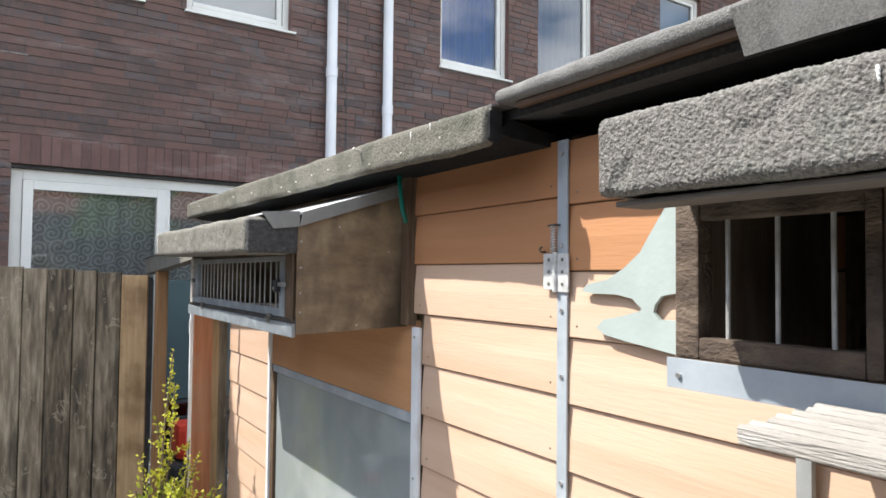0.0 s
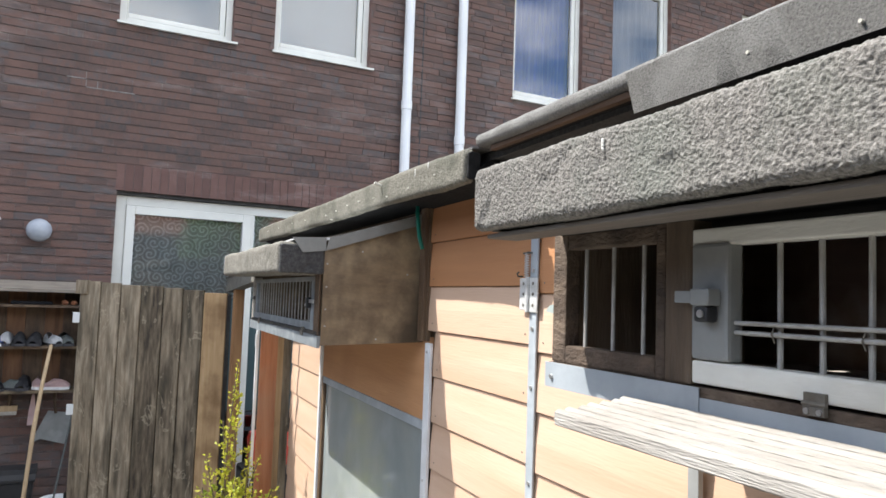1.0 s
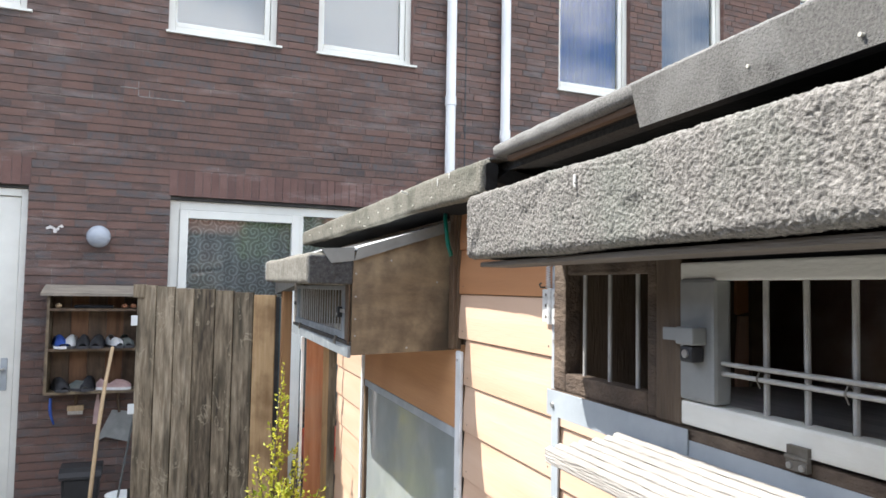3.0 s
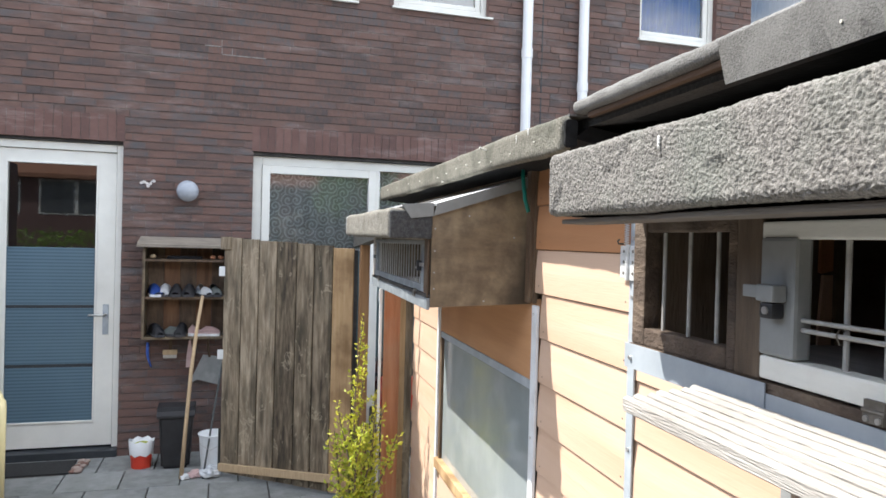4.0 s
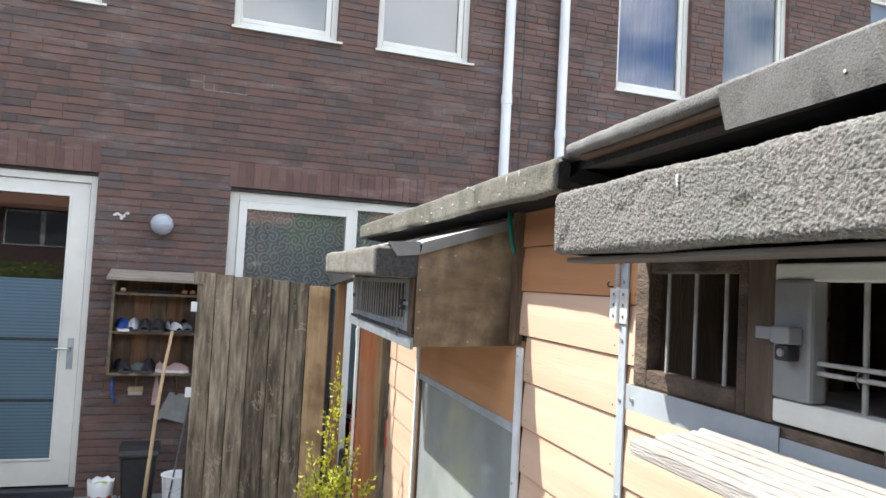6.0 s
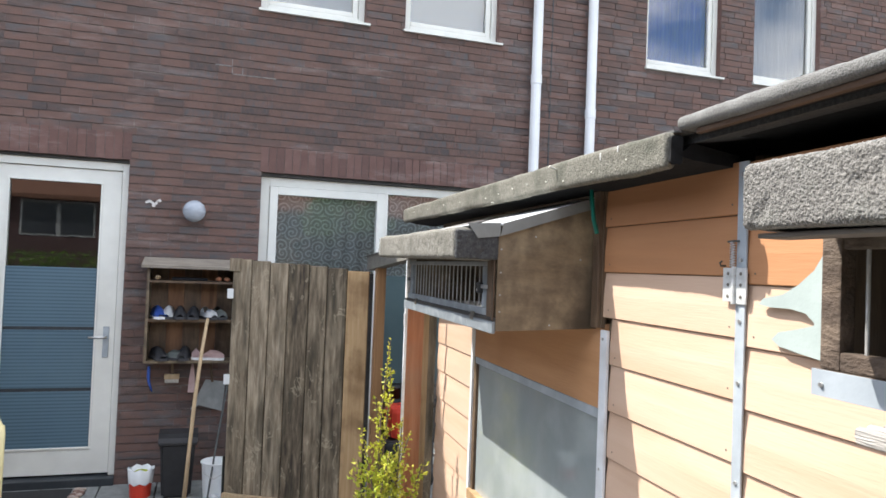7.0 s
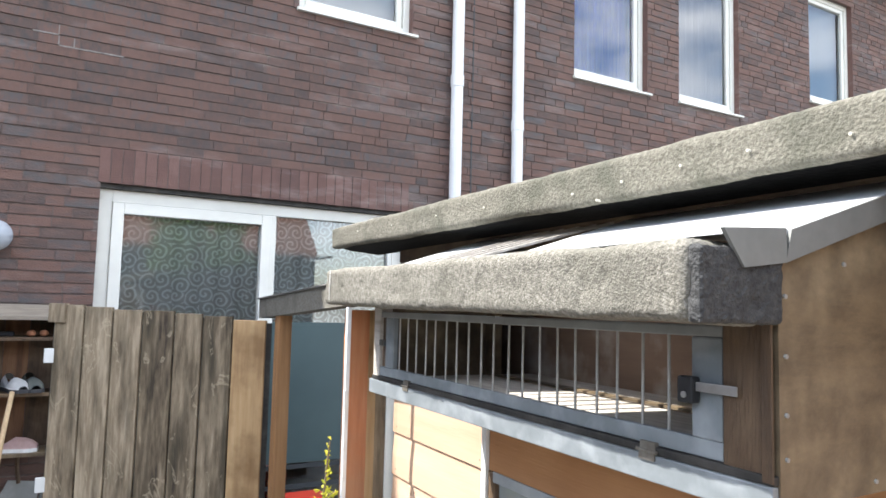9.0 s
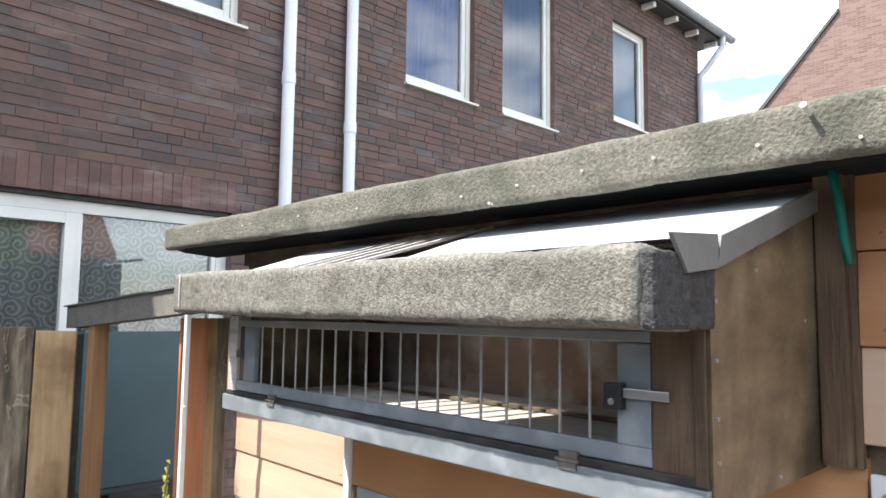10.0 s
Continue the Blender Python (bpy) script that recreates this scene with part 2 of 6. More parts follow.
BRICK = [(0.068, 0.057, 0.056), (0.093, 0.066, 0.059), (0.120, 0.075, 0.063), (0.145, 0.085, 0.069), (0.112, 0.082, 0.075), (0.087, 0.082, 0.083)]
MAT = {
    "brick": material("brick", BRICK, scale=11, rough=0.9, bump=1.0, bump_scale=120, vary=0.62, spread=0.42, smear=(0.34, 0.29, 0.275), stretch=(0.6, 1, 1.6)),
    "brick_joined": material("brick_joined", BRICK, scale=11, rough=0.9, bump=1.0, bump_scale=120, vary=0.62, island=True, spread=0.42, smear=(0.34, 0.29, 0.275), stretch=(0.6, 1, 1.6)),
    "soldier": material("soldier", [(0.088, 0.052, 0.046), (0.125, 0.068, 0.057), (0.165, 0.096, 0.082)], scale=10, rough=0.85, bump=0.6, bump_scale=150, vary=0.45, spread=0.4, smear=(0.36, 0.30, 0.275), smear_amount=0.5),
    "mortar": material("mortar", [(0.085, 0.064, 0.058), (0.15, 0.118, 0.106)], scale=40, rough=0.95, bump=0.5, bump_scale=220, smear=(0.46, 0.42, 0.39), smear_amount=0.7),
    "dry_mortar": material("dry_mortar", [(0.12, 0.105, 0.098), (0.30, 0.275, 0.255)], scale=30, rough=0.95, bump=0.5, bump_scale=200),
    "pale_mortar": material("pale_mortar", [(0.45, 0.42, 0.4), (0.7, 0.68, 0.65)], scale=80, rough=0.95),
    "white_paint": material("white_paint", [(0.62, 0.615, 0.565), (0.72, 0.715, 0.66)], scale=5, rough=0.38, bump=0.06, stains=(0.5, 0.49, 0.45), stain_amount=0.18),
    "white_pipe": material("white_pipe", [(0.66, 0.67, 0.68), (0.78, 0.79, 0.8)], scale=4, rough=0.4, bump=0.05, stains=(0.42, 0.42, 0.42), stain_amount=0.3),
    "grey_pipe": material("grey_pipe", [(0.42, 0.44, 0.46), (0.52, 0.54, 0.56)], scale=6, rough=0.4, bump=0.05),
    "pane": glass("pane"),
    "clear_pane": glass("clear_pane", (0.95, 0.97, 0.98), 2.35),
    "sky_pane": glass("sky_pane", (0.95, 0.97, 0.98), 2.1),
    "inner_ply": material("inner_ply", [(0.17, 0.11, 0.075), (0.27, 0.18, 0.125)], scale=4, rough=0.8, bump=0.2, bump_scale=40, stretch=(4, 0.6, 4), stains=(0.6, 0.57, 0.5), stain_scale=7, stain_amount=0.5),
    "brown_post": material("brown_post", [(0.050, 0.034, 0.022), (0.105, 0.074, 0.048), (0.18, 0.133, 0.094)], scale=5, rough=0.7, bump=0.4, bump_scale=50, stretch=(6, 6, 0.8)),
    "decking": material("decking", [(0.20, 0.185, 0.165), (0.33, 0.312, 0.282), (0.44, 0.42, 0.385)], scale=7, rough=0.9, bump=0.8, bump_scale=60, stretch=(9, 0.7, 9), stains=(0.24, 0.215, 0.185), stain_scale=6, stain_amount=0.45, spread=0.3),
    "verge": material("verge", [(0.15, 0.155, 0.146), (0.23, 0.234, 0.222)], scale=12, rough=0.6, bump=0.1, metal=0.2, stains=(0.10, 0.10, 0.09), stain_scale=10, stain_amount=0.45),
    "dropping": material("dropping", [(0.5, 0.49, 0.45), (0.72, 0.71, 0.67)], scale=60, rough=0.8, bump=0.4, bump_scale=200),
    "nail": material("nail", [(0.40, 0.38, 0.32), (0.55, 0.53, 0.46)], scale=60, rough=0.6, bump=0.1),
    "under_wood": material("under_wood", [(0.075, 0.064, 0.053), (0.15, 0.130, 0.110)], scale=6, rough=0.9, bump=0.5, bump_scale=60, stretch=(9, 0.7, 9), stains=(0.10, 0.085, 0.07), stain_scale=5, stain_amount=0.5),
    "loft_pane": glass("loft_pane", (0.9, 0.9, 0.88), 1.45),
    "lace": lace("lace"),
    # pale net; its blue paints the sky mirrored in the panes
    "net": material("net", [(0.50, 0.67, 0.83), (0.58, 0.73, 0.87)], scale=1.5, rough=0.9, bump=0.05, bump_scale=12),
    "blue_cloth": material("blue_cloth", [(0.03, 0.09, 0.78), (0.09, 0.19, 0.88), (0.24, 0.38, 0.93)], scale=4, rough=0.85, bump=0.3, bump_scale=10, stretch=(7, 1, 0.25)),
    "grey_cloth": material("grey_cloth", [(0.132, 0.15, 0.216), (0.192, 0.21, 0.288)], scale=3, rough=0.9, bump=0.2, bump_scale=10, stretch=(6, 1, 0.3)),
    "film": striped_film("film"),
    "plain_film": material("plain_film", [(0.035, 0.061, 0.067), (0.050, 0.082, 0.087)], scale=2, rough=0.4, bump=0),
    "room": material("room", [(0.16, 0.15, 0.14), (0.22, 0.21, 0.2)], scale=2, rough=0.9, bump=0),
    "dark_strip": material("dark_strip", [(0.02, 0.025, 0.03), (0.035, 0.04, 0.045)], rough=0.5, bump=0.1),
    # also the black of painted shade in head gaps, plank grooves, gate gap
    "rubber": material("rubber", [(0.012, 0.012, 0.012), (0.035, 0.033, 0.03)], scale=40, rough=0.6, bump=0.4, stains=(0.1, 0.09, 0.08), stain_scale=14, stain_amount=0.35),
    "lamp_glass": material("lamp_glass", [(0.294, 0.322, 0.361), (0.365, 0.391, 0.43)], rough=0.25, bump=0),
    "stain_board": material("stain_board", [(0.475, 0.320, 0.218), (0.52, 0.363, 0.260), (0.565, 0.407, 0.302)], scale=2.6, rough=0.6, bump=0.16, bump_scale=30, stretch=(5, 0.5, 7), vary=0.22, spread=0.5,
                            stains=(0.40, 0.245, 0.145), stain_scale=1.8, stain_amount=0.4),
    # darker copy of stain_board that carries the shade below the roof edge
    "shaded_board": material("shaded_board", [(0.32, 0.140, 0.060), (0.39, 0.185, 0.083), (0.45, 0.230, 0.110)], scale=2.6, rough=0.6, bump=0.16, bump_scale=30, stretch=(5, 0.5, 7), vary=0.22, spread=0.5, stains=(0.28, 0.13, 0.06), stain_scale=1.8, stain_amount=0.45),
    "plain_board": material("plain_board", [(0.40, 0.20, 0.09), (0.52, 0.28, 0.135)], scale=3, rough=0.6, bump=0.25, bump_scale=25, stretch=(6, 0.5, 8), stains=(0.3, 0.13, 0.05), stain_scale=2, stain_amount=0.5),
    "weathered": material("weathered", [(0.046, 0.034, 0.023), (0.140, 0.108, 0.070), (0.265, 0.210, 0.143), (0.42, 0.342, 0.243)], scale=4.8, rough=0.85, bump=0.8, bump_scale=40, stretch=(6, 6, 0.9), vary=0.24, spread=0.26,
                          stains=(0.045, 0.038, 0.024), stain_scale=2.2, stain_amount=0.75, scars=(0.52, 0.44, 0.31)),
    "new_plank": material("new_plank", [(0.26, 0.155, 0.075), (0.40, 0.26, 0.13), (0.50, 0.35, 0.19)], scale=4, rough=0.75, bump=0.4, bump_scale=40, stretch=(7, 7, 0.6), stains=(0.17, 0.095, 0.04), stain_scale=5.5, stain_amount=0.75),
    "brown_ply": material("brown_ply", [(0.066, 0.048, 0.030), (0.138, 0.103, 0.064), (0.25, 0.192, 0.118)], scale=9, rough=0.5, bump=0.35, bump_scale=80, stains=(0.040, 0.028, 0.017), stain_scale=6.0, stain_amount=0.9, spread=0.2, smear=(0.28, 0.20, 0.112), smear_amount=0.5),
    "dark_wood": material("dark_wood", [(0.035, 0.022, 0.014), (0.085, 0.052, 0.03), (0.14, 0.09, 0.052)], scale=5, rough=0.6, bump=0.6, bump_scale=45, stretch=(6, 6, 0.8), stains=(0.2, 0.14, 0.085), stain_scale=9, stain_amount=0.45),
    "dark_wood_long": material("dark_wood_long", [(0.035, 0.022, 0.014), (0.085, 0.052, 0.03), (0.15, 0.097, 0.056)], scale=5, rough=0.6, bump=0.6, bump_scale=45, stretch=(6, 0.8, 6), stains=(0.24, 0.17, 0.1), stain_scale=8, stain_amount=0.5),
    "orange_board": material("orange_board", [(0.30, 0.10, 0.040), (0.46, 0.18, 0.080), (0.54, 0.27, 0.14)], scale=4, rough=0.6, bump=0.4, bump_scale=30, stretch=(8, 8, 0.5), stains=(0.34, 0.24, 0.15), stain_scale=3, stain_amount=0.5),
    "rack_board": material("rack_board", [(0.075, 0.036, 0.018), (0.16, 0.08, 0.04), (0.22, 0.12, 0.06)], scale=5, rough=0.7, bump=0.4, bump_scale=40, stretch=(6, 6, 0.7)),
    "hatch_wood": material("hatch_wood", [(0.028, 0.020, 0.014), (0.070, 0.048, 0.033), (0.17, 0.125, 0.088)], scale=6, rough=0.8, bump=0.8, bump_scale=50, stretch=(4, 2, 4), stains=(0.26, 0.205, 0.15), stain_scale=11, stain_amount=0.35),
    "red_post": material("red_post", [(0.17, 0.083, 0.034), (0.30, 0.158, 0.069), (0.38, 0.213, 0.10)], scale=4, rough=0.6, bump=0.4, bump_scale=30, stretch=(8, 8, 0.5)),
    "bleached": material("bleached", [(0.30, 0.27, 0.23), (0.50, 0.46, 0.41), (0.62, 0.585, 0.53)], scale=7, rough=0.9, bump=0.8, bump_scale=60, stretch=(9, 0.7, 9), stains=(0.24, 0.21, 0.17), stain_scale=5, stain_amount=0.5, spread=0.3),
    "felt": material("felt", [(0.067, 0.062, 0.05), (0.158, 0.148, 0.124), (0.269, 0.255, 0.22)], scale=150, rough=0.95, bump=0.9, bump_scale=330, stains=(0.105, 0.10, 0.08), stain_scale=9, stain_amount=0.55, spread=0.24, bump_dist=0.003),
    "coarse_felt": material("coarse_felt", [(0.072, 0.067, 0.060), (0.148, 0.139, 0.125), (0.235, 0.222, 0.200)], scale=230, rough=0.95, bump=0.7, bump_scale=420, stains=(0.13, 0.145, 0.12), stain_scale=10, stain_amount=0.4, spread=0.17, bump_dist=0.004),
    "tarnish": material("tarnish", [(0.10, 0.085, 0.065), (0.20, 0.185, 0.16)], scale=60, rough=0.6, bump=0.3, metal=0.3),
    "grey_plank": material("grey_plank", [(0.17, 0.14, 0.11), (0.30, 0.26, 0.21)], scale=6, rough=0.85, bump=0.4, bump_scale=50, stretch=(0.8, 7, 7), stains=(0.12, 0.10, 0.08), stain_scale=5, stain_amount=0.5),
    "mossy_felt": material("mossy_felt", [(0.068, 0.063, 0.048), (0.126, 0.118, 0.094), (0.190, 0.180, 0.148)], scale=120, rough=0.92, bump=0.9, bump_scale=190, stains=(0.060, 0.061, 0.044), stain_scale=9, stain_amount=0.75, spread=0.24, bump_dist=0.005),
    "dark_felt": material("dark_felt", [(0.018, 0.018, 0.019), (0.042, 0.042, 0.042), (0.078, 0.078, 0.075)], scale=120, rough=0.9, bump=0.9, bump_scale=300, spread=0.26),
    "grey_felt": material("grey_felt", [(0.082, 0.080, 0.074), (0.135, 0.131, 0.122), (0.195, 0.189, 0.175)], scale=260, rough=0.9, bump=1.0, bump_scale=330, stains=(0.24, 0.238, 0.225), stain_scale=14, stain_amount=0.4, spread=0.22),
    "zinc": material("zinc", [(0.26, 0.29, 0.31), (0.38, 0.415, 0.44)], scale=9, rough=0.5, bump=0.12, bump_scale=60, metal=0.1, stains=(0.48, 0.51, 0.53), stain_scale=14, stain_amount=0.4),
    "sill_zinc": material("sill_zinc", [(0.15, 0.17, 0.18), (0.24, 0.265, 0.28)], scale=9, rough=0.5, bump=0.12, bump_scale=60, metal=0.2, stains=(0.38, 0.41, 0.43), stain_scale=16, stain_amount=0.5),
    "dull_zinc": material("dull_zinc", [(0.21, 0.215, 0.21), (0.30, 0.305, 0.295)], scale=12, rough=0.6, bump=0.1, metal=0.25, stains=(0.5, 0.5, 0.47), stain_scale=10, stain_amount=0.3),
    "roof_sheet": material("roof_sheet", [(0.55, 0.57, 0.58), (0.74, 0.76, 0.76)], scale=5, rough=0.35, bump=0.08, metal=0.1, stains=(0.45, 0.44, 0.41), stain_scale=9, stain_amount=0.4),
    "white_strip": material("white_strip", [(0.58, 0.60, 0.61), (0.74, 0.76, 0.77)], scale=10, rough=0.4, bump=0.05, stains=(0.42, 0.4, 0.37), stain_scale=12, stain_amount=0.35),
    "hinge_white": material("hinge_white", [(0.42, 0.42, 0.40), (0.62, 0.62, 0.60)], scale=30, rough=0.5, bump=0.2, metal=0.1, stains=(0.22, 0.21, 0.19), stain_scale=40, stain_amount=0.5),
    "steel": material("steel", [(0.44, 0.43, 0.41), (0.6, 0.59, 0.57)], scale=30, rough=0.35, bump=0.1, metal=0.8),
    "bar_paint": material("bar_paint", [(0.30, 0.29, 0.27), (0.46, 0.45, 0.42)], scale=60, rough=0.5, bump=0.2, metal=0.3),
    "cream": material("cream", [(0.633, 0.621, 0.554), (0.768, 0.757, 0.689)], scale=8, rough=0.5, bump=0.15, stretch=(4, 1, 4), stains=(0.42, 0.39, 0.32), stain_scale=7, stain_amount=0.5),
    "grey_green": material("grey_green", [(0.30, 0.345, 0.32), (0.37, 0.42, 0.39)], scale=9, rough=0.55, bump=0.15, stains=(0.26, 0.30, 0.28), stain_scale=7, stain_amount=0.5),
    "plastic_sheet": material("plastic_sheet", [(0.216, 0.244, 0.24), (0.28, 0.308, 0.304)], scale=3, rough=0.05, bump=0.02, bump_scale=8, stains=(0.38, 0.41, 0.40), stain_scale=5, stain_amount=0.35, specular=0.6),
    "corrugated": glass("corrugated", (0.93, 0.92, 0.90), 1.4),
    "green_hose": material("green_hose", [(0.0, 0.10, 0.075), (0.0, 0.16, 0.12)], rough=0.4, bump=0.05),
    "under_lath": material("under_lath", [(0.05, 0.028, 0.016), (0.10, 0.056, 0.030)], scale=6, rough=0.8, bump=0.5, bump_scale=60, stretch=(6, 0.7, 6)),
    # near-black: painted shade under roof and visor, and the torn felt end
    "shade_and_felt_black": material("shade_and_felt_black", [(0.006, 0.006, 0.006), (0.016, 0.016, 0.016)], scale=40, rough=0.85, bump=0.4, specular=0.15),
    "paver": material("paver", [(0.15, 0.156, 0.153), (0.232, 0.24, 0.232), (0.3, 0.307, 0.3)], scale=11, rough=0.85, bump=0.5, bump_scale=180, vary=0.3, spread=0.3, stains=(0.16, 0.165, 0.15), stain_scale=3, stain_amount=0.5),
    "yard": material("yard", [(0.17, 0.168, 0.158), (0.25, 0.247, 0.235)], scale=3, rough=0.9, bump=0.5, bump_scale=60, stains=(0.13, 0.125, 0.11), stain_scale=0.8, stain_amount=0.6),
    "soil": material("soil", [(0.05, 0.042, 0.032), (0.10, 0.085, 0.065)], scale=12, rough=0.95, bump=0.8),
    "yellow_plastic": material("yellow_plastic", [(0.70, 0.60, 0.31), (0.79, 0.69, 0.40)], scale=4, rough=0.4, bump=0.04, stains=(0.48, 0.38, 0.2), stain_amount=0.3),
    "table_top": material("table_top", [(0.16, 0.17, 0.165), (0.24, 0.25, 0.24)], scale=8, rough=0.35, bump=0.1),
    "dark_metal": material("dark_metal", [(0.05, 0.055, 0.05), (0.09, 0.095, 0.09)], scale=20, rough=0.5, bump=0.1, metal=0.4),
    "terracotta": material("terracotta", [(0.30, 0.12, 0.06), (0.40, 0.18, 0.10)], scale=20, rough=0.8),
    "black_cloth": material("black_cloth", [(0.008, 0.008, 0.01), (0.02, 0.02, 0.024)], scale=30, rough=0.9, bump=0.5),
    "black_plastic": material("black_plastic", [(0.014, 0.014, 0.015), (0.03, 0.03, 0.032)], scale=10, rough=0.45, bump=0.08),
    "red_plastic": material("red_plastic", [(0.50, 0.035, 0.02), (0.62, 0.06, 0.03)], scale=6, rough=0.4, bump=0.05),
    "white_plastic": material("white_plastic", [(0.62, 0.64, 0.64), (0.76, 0.77, 0.76)], scale=6, rough=0.4, bump=0.15),
    "clear_bag": material("clear_bag", [(0.40, 0.42, 0.43), (0.62, 0.64, 0.64)], scale=25, rough=0.25, bump=0.8, bump_scale=30),
    "stick": material("stick", [(0.36, 0.25, 0.14), (0.52, 0.39, 0.24)], scale=20, rough=0.7, stretch=(6, 6, 0.6)),
    "shoe_dark": material("shoe_dark", [(0.02, 0.02, 0.024), (0.06, 0.06, 0.065)], scale=30, rough=0.7),
    "shoe_blue": material("shoe_blue", [(0.02, 0.06, 0.28), (0.05, 0.12, 0.42)], scale=20, rough=0.6),
    "shoe_white": material("shoe_white", [(0.55, 0.55, 0.55), (0.7, 0.7, 0.7)], scale=20, rough=0.6),
    "shoe_grey": material("shoe_grey", [(0.10, 0.12, 0.11), (0.19, 0.20, 0.19)], scale=20, rough=0.7),
    "shoe_pink": material("shoe_pink", [(0.45, 0.30, 0.28), (0.58, 0.42, 0.40)], scale=20, rough=0.7),
    "roof_tile": material("roof_tile", [(0.106, 0.047, 0.029), (0.174, 0.082, 0.047)], scale=30, rough=0.8, bump=0.5),
    "far_brick": coursed_brick("far_brick", (0.125, 0.072, 0.058), (0.185, 0.118, 0.098), (0.175, 0.14, 0.125)),
    "row_brick": material("row_brick", [(0.05, 0.03, 0.03), (0.09, 0.055, 0.05)], scale=20, rough=0.9, stretch=(1, 1, 3.5)),
    "zinc_gutter": material("zinc_gutter", [(0.22, 0.235, 0.25), (0.33, 0.345, 0.36)], scale=7, rough=0.45, metal=0.4, bump=0.1),
    "eave_board": material("eave_board", [(0.035, 0.032, 0.032), (0.06, 0.056, 0.055)], scale=6, rough=0.6),
    "leaf": material("leaf", [(0.36, 0.40, 0.04), (0.52, 0.53, 0.06), (0.66, 0.62, 0.10)], scale=3, rough=0.5, bump=0, island=True, vary=0.5),
    "leaf_low": material("leaf_low", [(0.34, 0.43, 0.05), (0.54, 0.58, 0.08), (0.74, 0.70, 0.12)], scale=3, rough=0.5, bump=0, island=True, vary=0.5),
    "tree_leaf": material("tree_leaf", [(0.09, 0.16, 0.03), (0.17, 0.28, 0.05)], scale=3, rough=0.6, bump=0, island=True, vary=0.6),
    "bark": material("bark", [(0.10, 0.075, 0.05), (0.18, 0.14, 0.095)], scale=30, rough=0.85, stretch=(1, 1, 0.3)),
    "mat": material("mat", [(0.012, 0.012, 0.012), (0.03, 0.03, 0.03)], scale=60, rough=0.95, bump=0.8),
    "pebble": material("pebble", [(0.16, 0.09, 0.07), (0.36, 0.30, 0.26)], scale=20, rough=0.8, vary=0.8),
}

for leafy in ("leaf", "leaf_low", "tree_leaf"):
    n, l = MAT[leafy].node_tree.nodes, MAT[leafy].node_tree.links
    through_leaf, blend = n.new("ShaderNodeBsdfTranslucent"), n.new("ShaderNodeMixShader")
    blend.inputs[0].default_value = 0.4
    l.new(n["Principled BSDF"].inputs["Base Color"].links[0].from_socket, through_leaf.inputs["Color"])
    l.new(n["Principled BSDF"].outputs[0], blend.inputs[1])
    l.new(through_leaf.outputs[0], blend.inputs[2])
    l.new(blend.outputs[0], n["Material Output"].inputs["Surface"])


# ---- shaping helpers ----
def box(bm, x0, x1, y0, y1, z0, z1, bevel=0.0):
    vs = bmesh.ops.create_cube(bm, size=1.0, matrix=Matrix.Translation(((x0 + x1) / 2, (y0 + y1) / 2, (z0 + z1) / 2)) @ Matrix.Diagonal((x1 - x0, y1 - y0, z1 - z0, 1)))["verts"]
    if bevel:
        bmesh.ops.bevel(bm, geom=list({e for v in vs for e in v.link_edges}), offset=bevel, segments=2, affect="EDGES", profile=0.6)
    return vs


def cyl(bm, p, q, r, r2=None, seg=12):
    p, q = Vector(p), Vector(q)
    d = q - p
    m = Matrix.Translation((p + q) / 2) @ d.to_track_quat("Z", "Y").to_matrix().to_4x4()
    return bmesh.ops.create_cone(bm, cap_ends=True, segments=seg, radius1=r, radius2=r if r2 is None else r2, depth=d.length, matrix=m)["verts"]


def tube(bm, pts, r, seg=8, flat=1.0):
    """A bent round bar through the points."""
    pts = [Vector(p) for p in pts]
    rings = []
    side = None
    for i, p in enumerate(pts):
        d = (pts[min(i + 1, len(pts) - 1)] - pts[max(i - 1, 0)]).normalized()
        if side is None:
            side = d.orthogonal().normalized()
        side = (side - d * side.dot(d)).normalized()
        up = d.cross(side)
        rr = r[i] if isinstance(r, (list, tuple)) else r
        rings.append([bm.verts.new(p + rr * (math.cos(a) * side + flat * math.sin(a) * up)) for a in (2 * math.pi * k / seg for k in range(seg))])
    for a, b in zip(rings, rings[1:]):
        for k in range(seg):
            bm.faces.new((a[k], a[(k + 1) % seg], b[(k + 1) % seg], b[k]))
    bm.faces.new(rings[0][::-1])
    bm.faces.new(rings[-1])


def prism(bm, outline, axis, a, b):
    """An outline drawn out along an axis from a to b: axis y takes (x, z), axis x takes (y, z), axis z takes (x, y)."""
    put = {"x": lambda s, p: (s, p[0], p[1]), "y": lambda s, p: (p[0], s, p[1]), "z": lambda s, p: (p[0], p[1], s)}[axis]
    lo, hi = [bm.verts.new(put(a, p)) for p in outline], [bm.verts.new(put(b, p)) for p in outline]
    n = len(outline)
    bm.faces.new(lo)
    bm.faces.new(hi[::-1])
    for k in range(n):
        bm.faces.new((lo[(k + 1) % n], lo[k], hi[k], hi[(k + 1) % n]))
    bmesh.ops.recalc_face_normals(bm, faces=bm.faces[:])


def as_mesh(name, bm, mat, smooth=False):
    me = bpy.data.meshes.new(name)
    bmesh.ops.recalc_face_normals(bm, faces=bm.faces[:])
    bm.to_mesh(me)
    bm.free()
    me.materials.append(MAT[mat])
    if smooth:
        me.shade_smooth()
    return me


BASE = {}


def thing(name, base, label, category, group="", frame_of=None, kind=""):
    """The Empty at a thing's base, in the world's axes or in the loft's."""
    ob = new(name)
    ob.empty_display_size = 0.05
    ob.matrix_world = (frame_of or Matrix()) @ Matrix.Translation(base)
    BASE[ob] = Vector(base)
    return tagged(ob, label, category, group, kind)


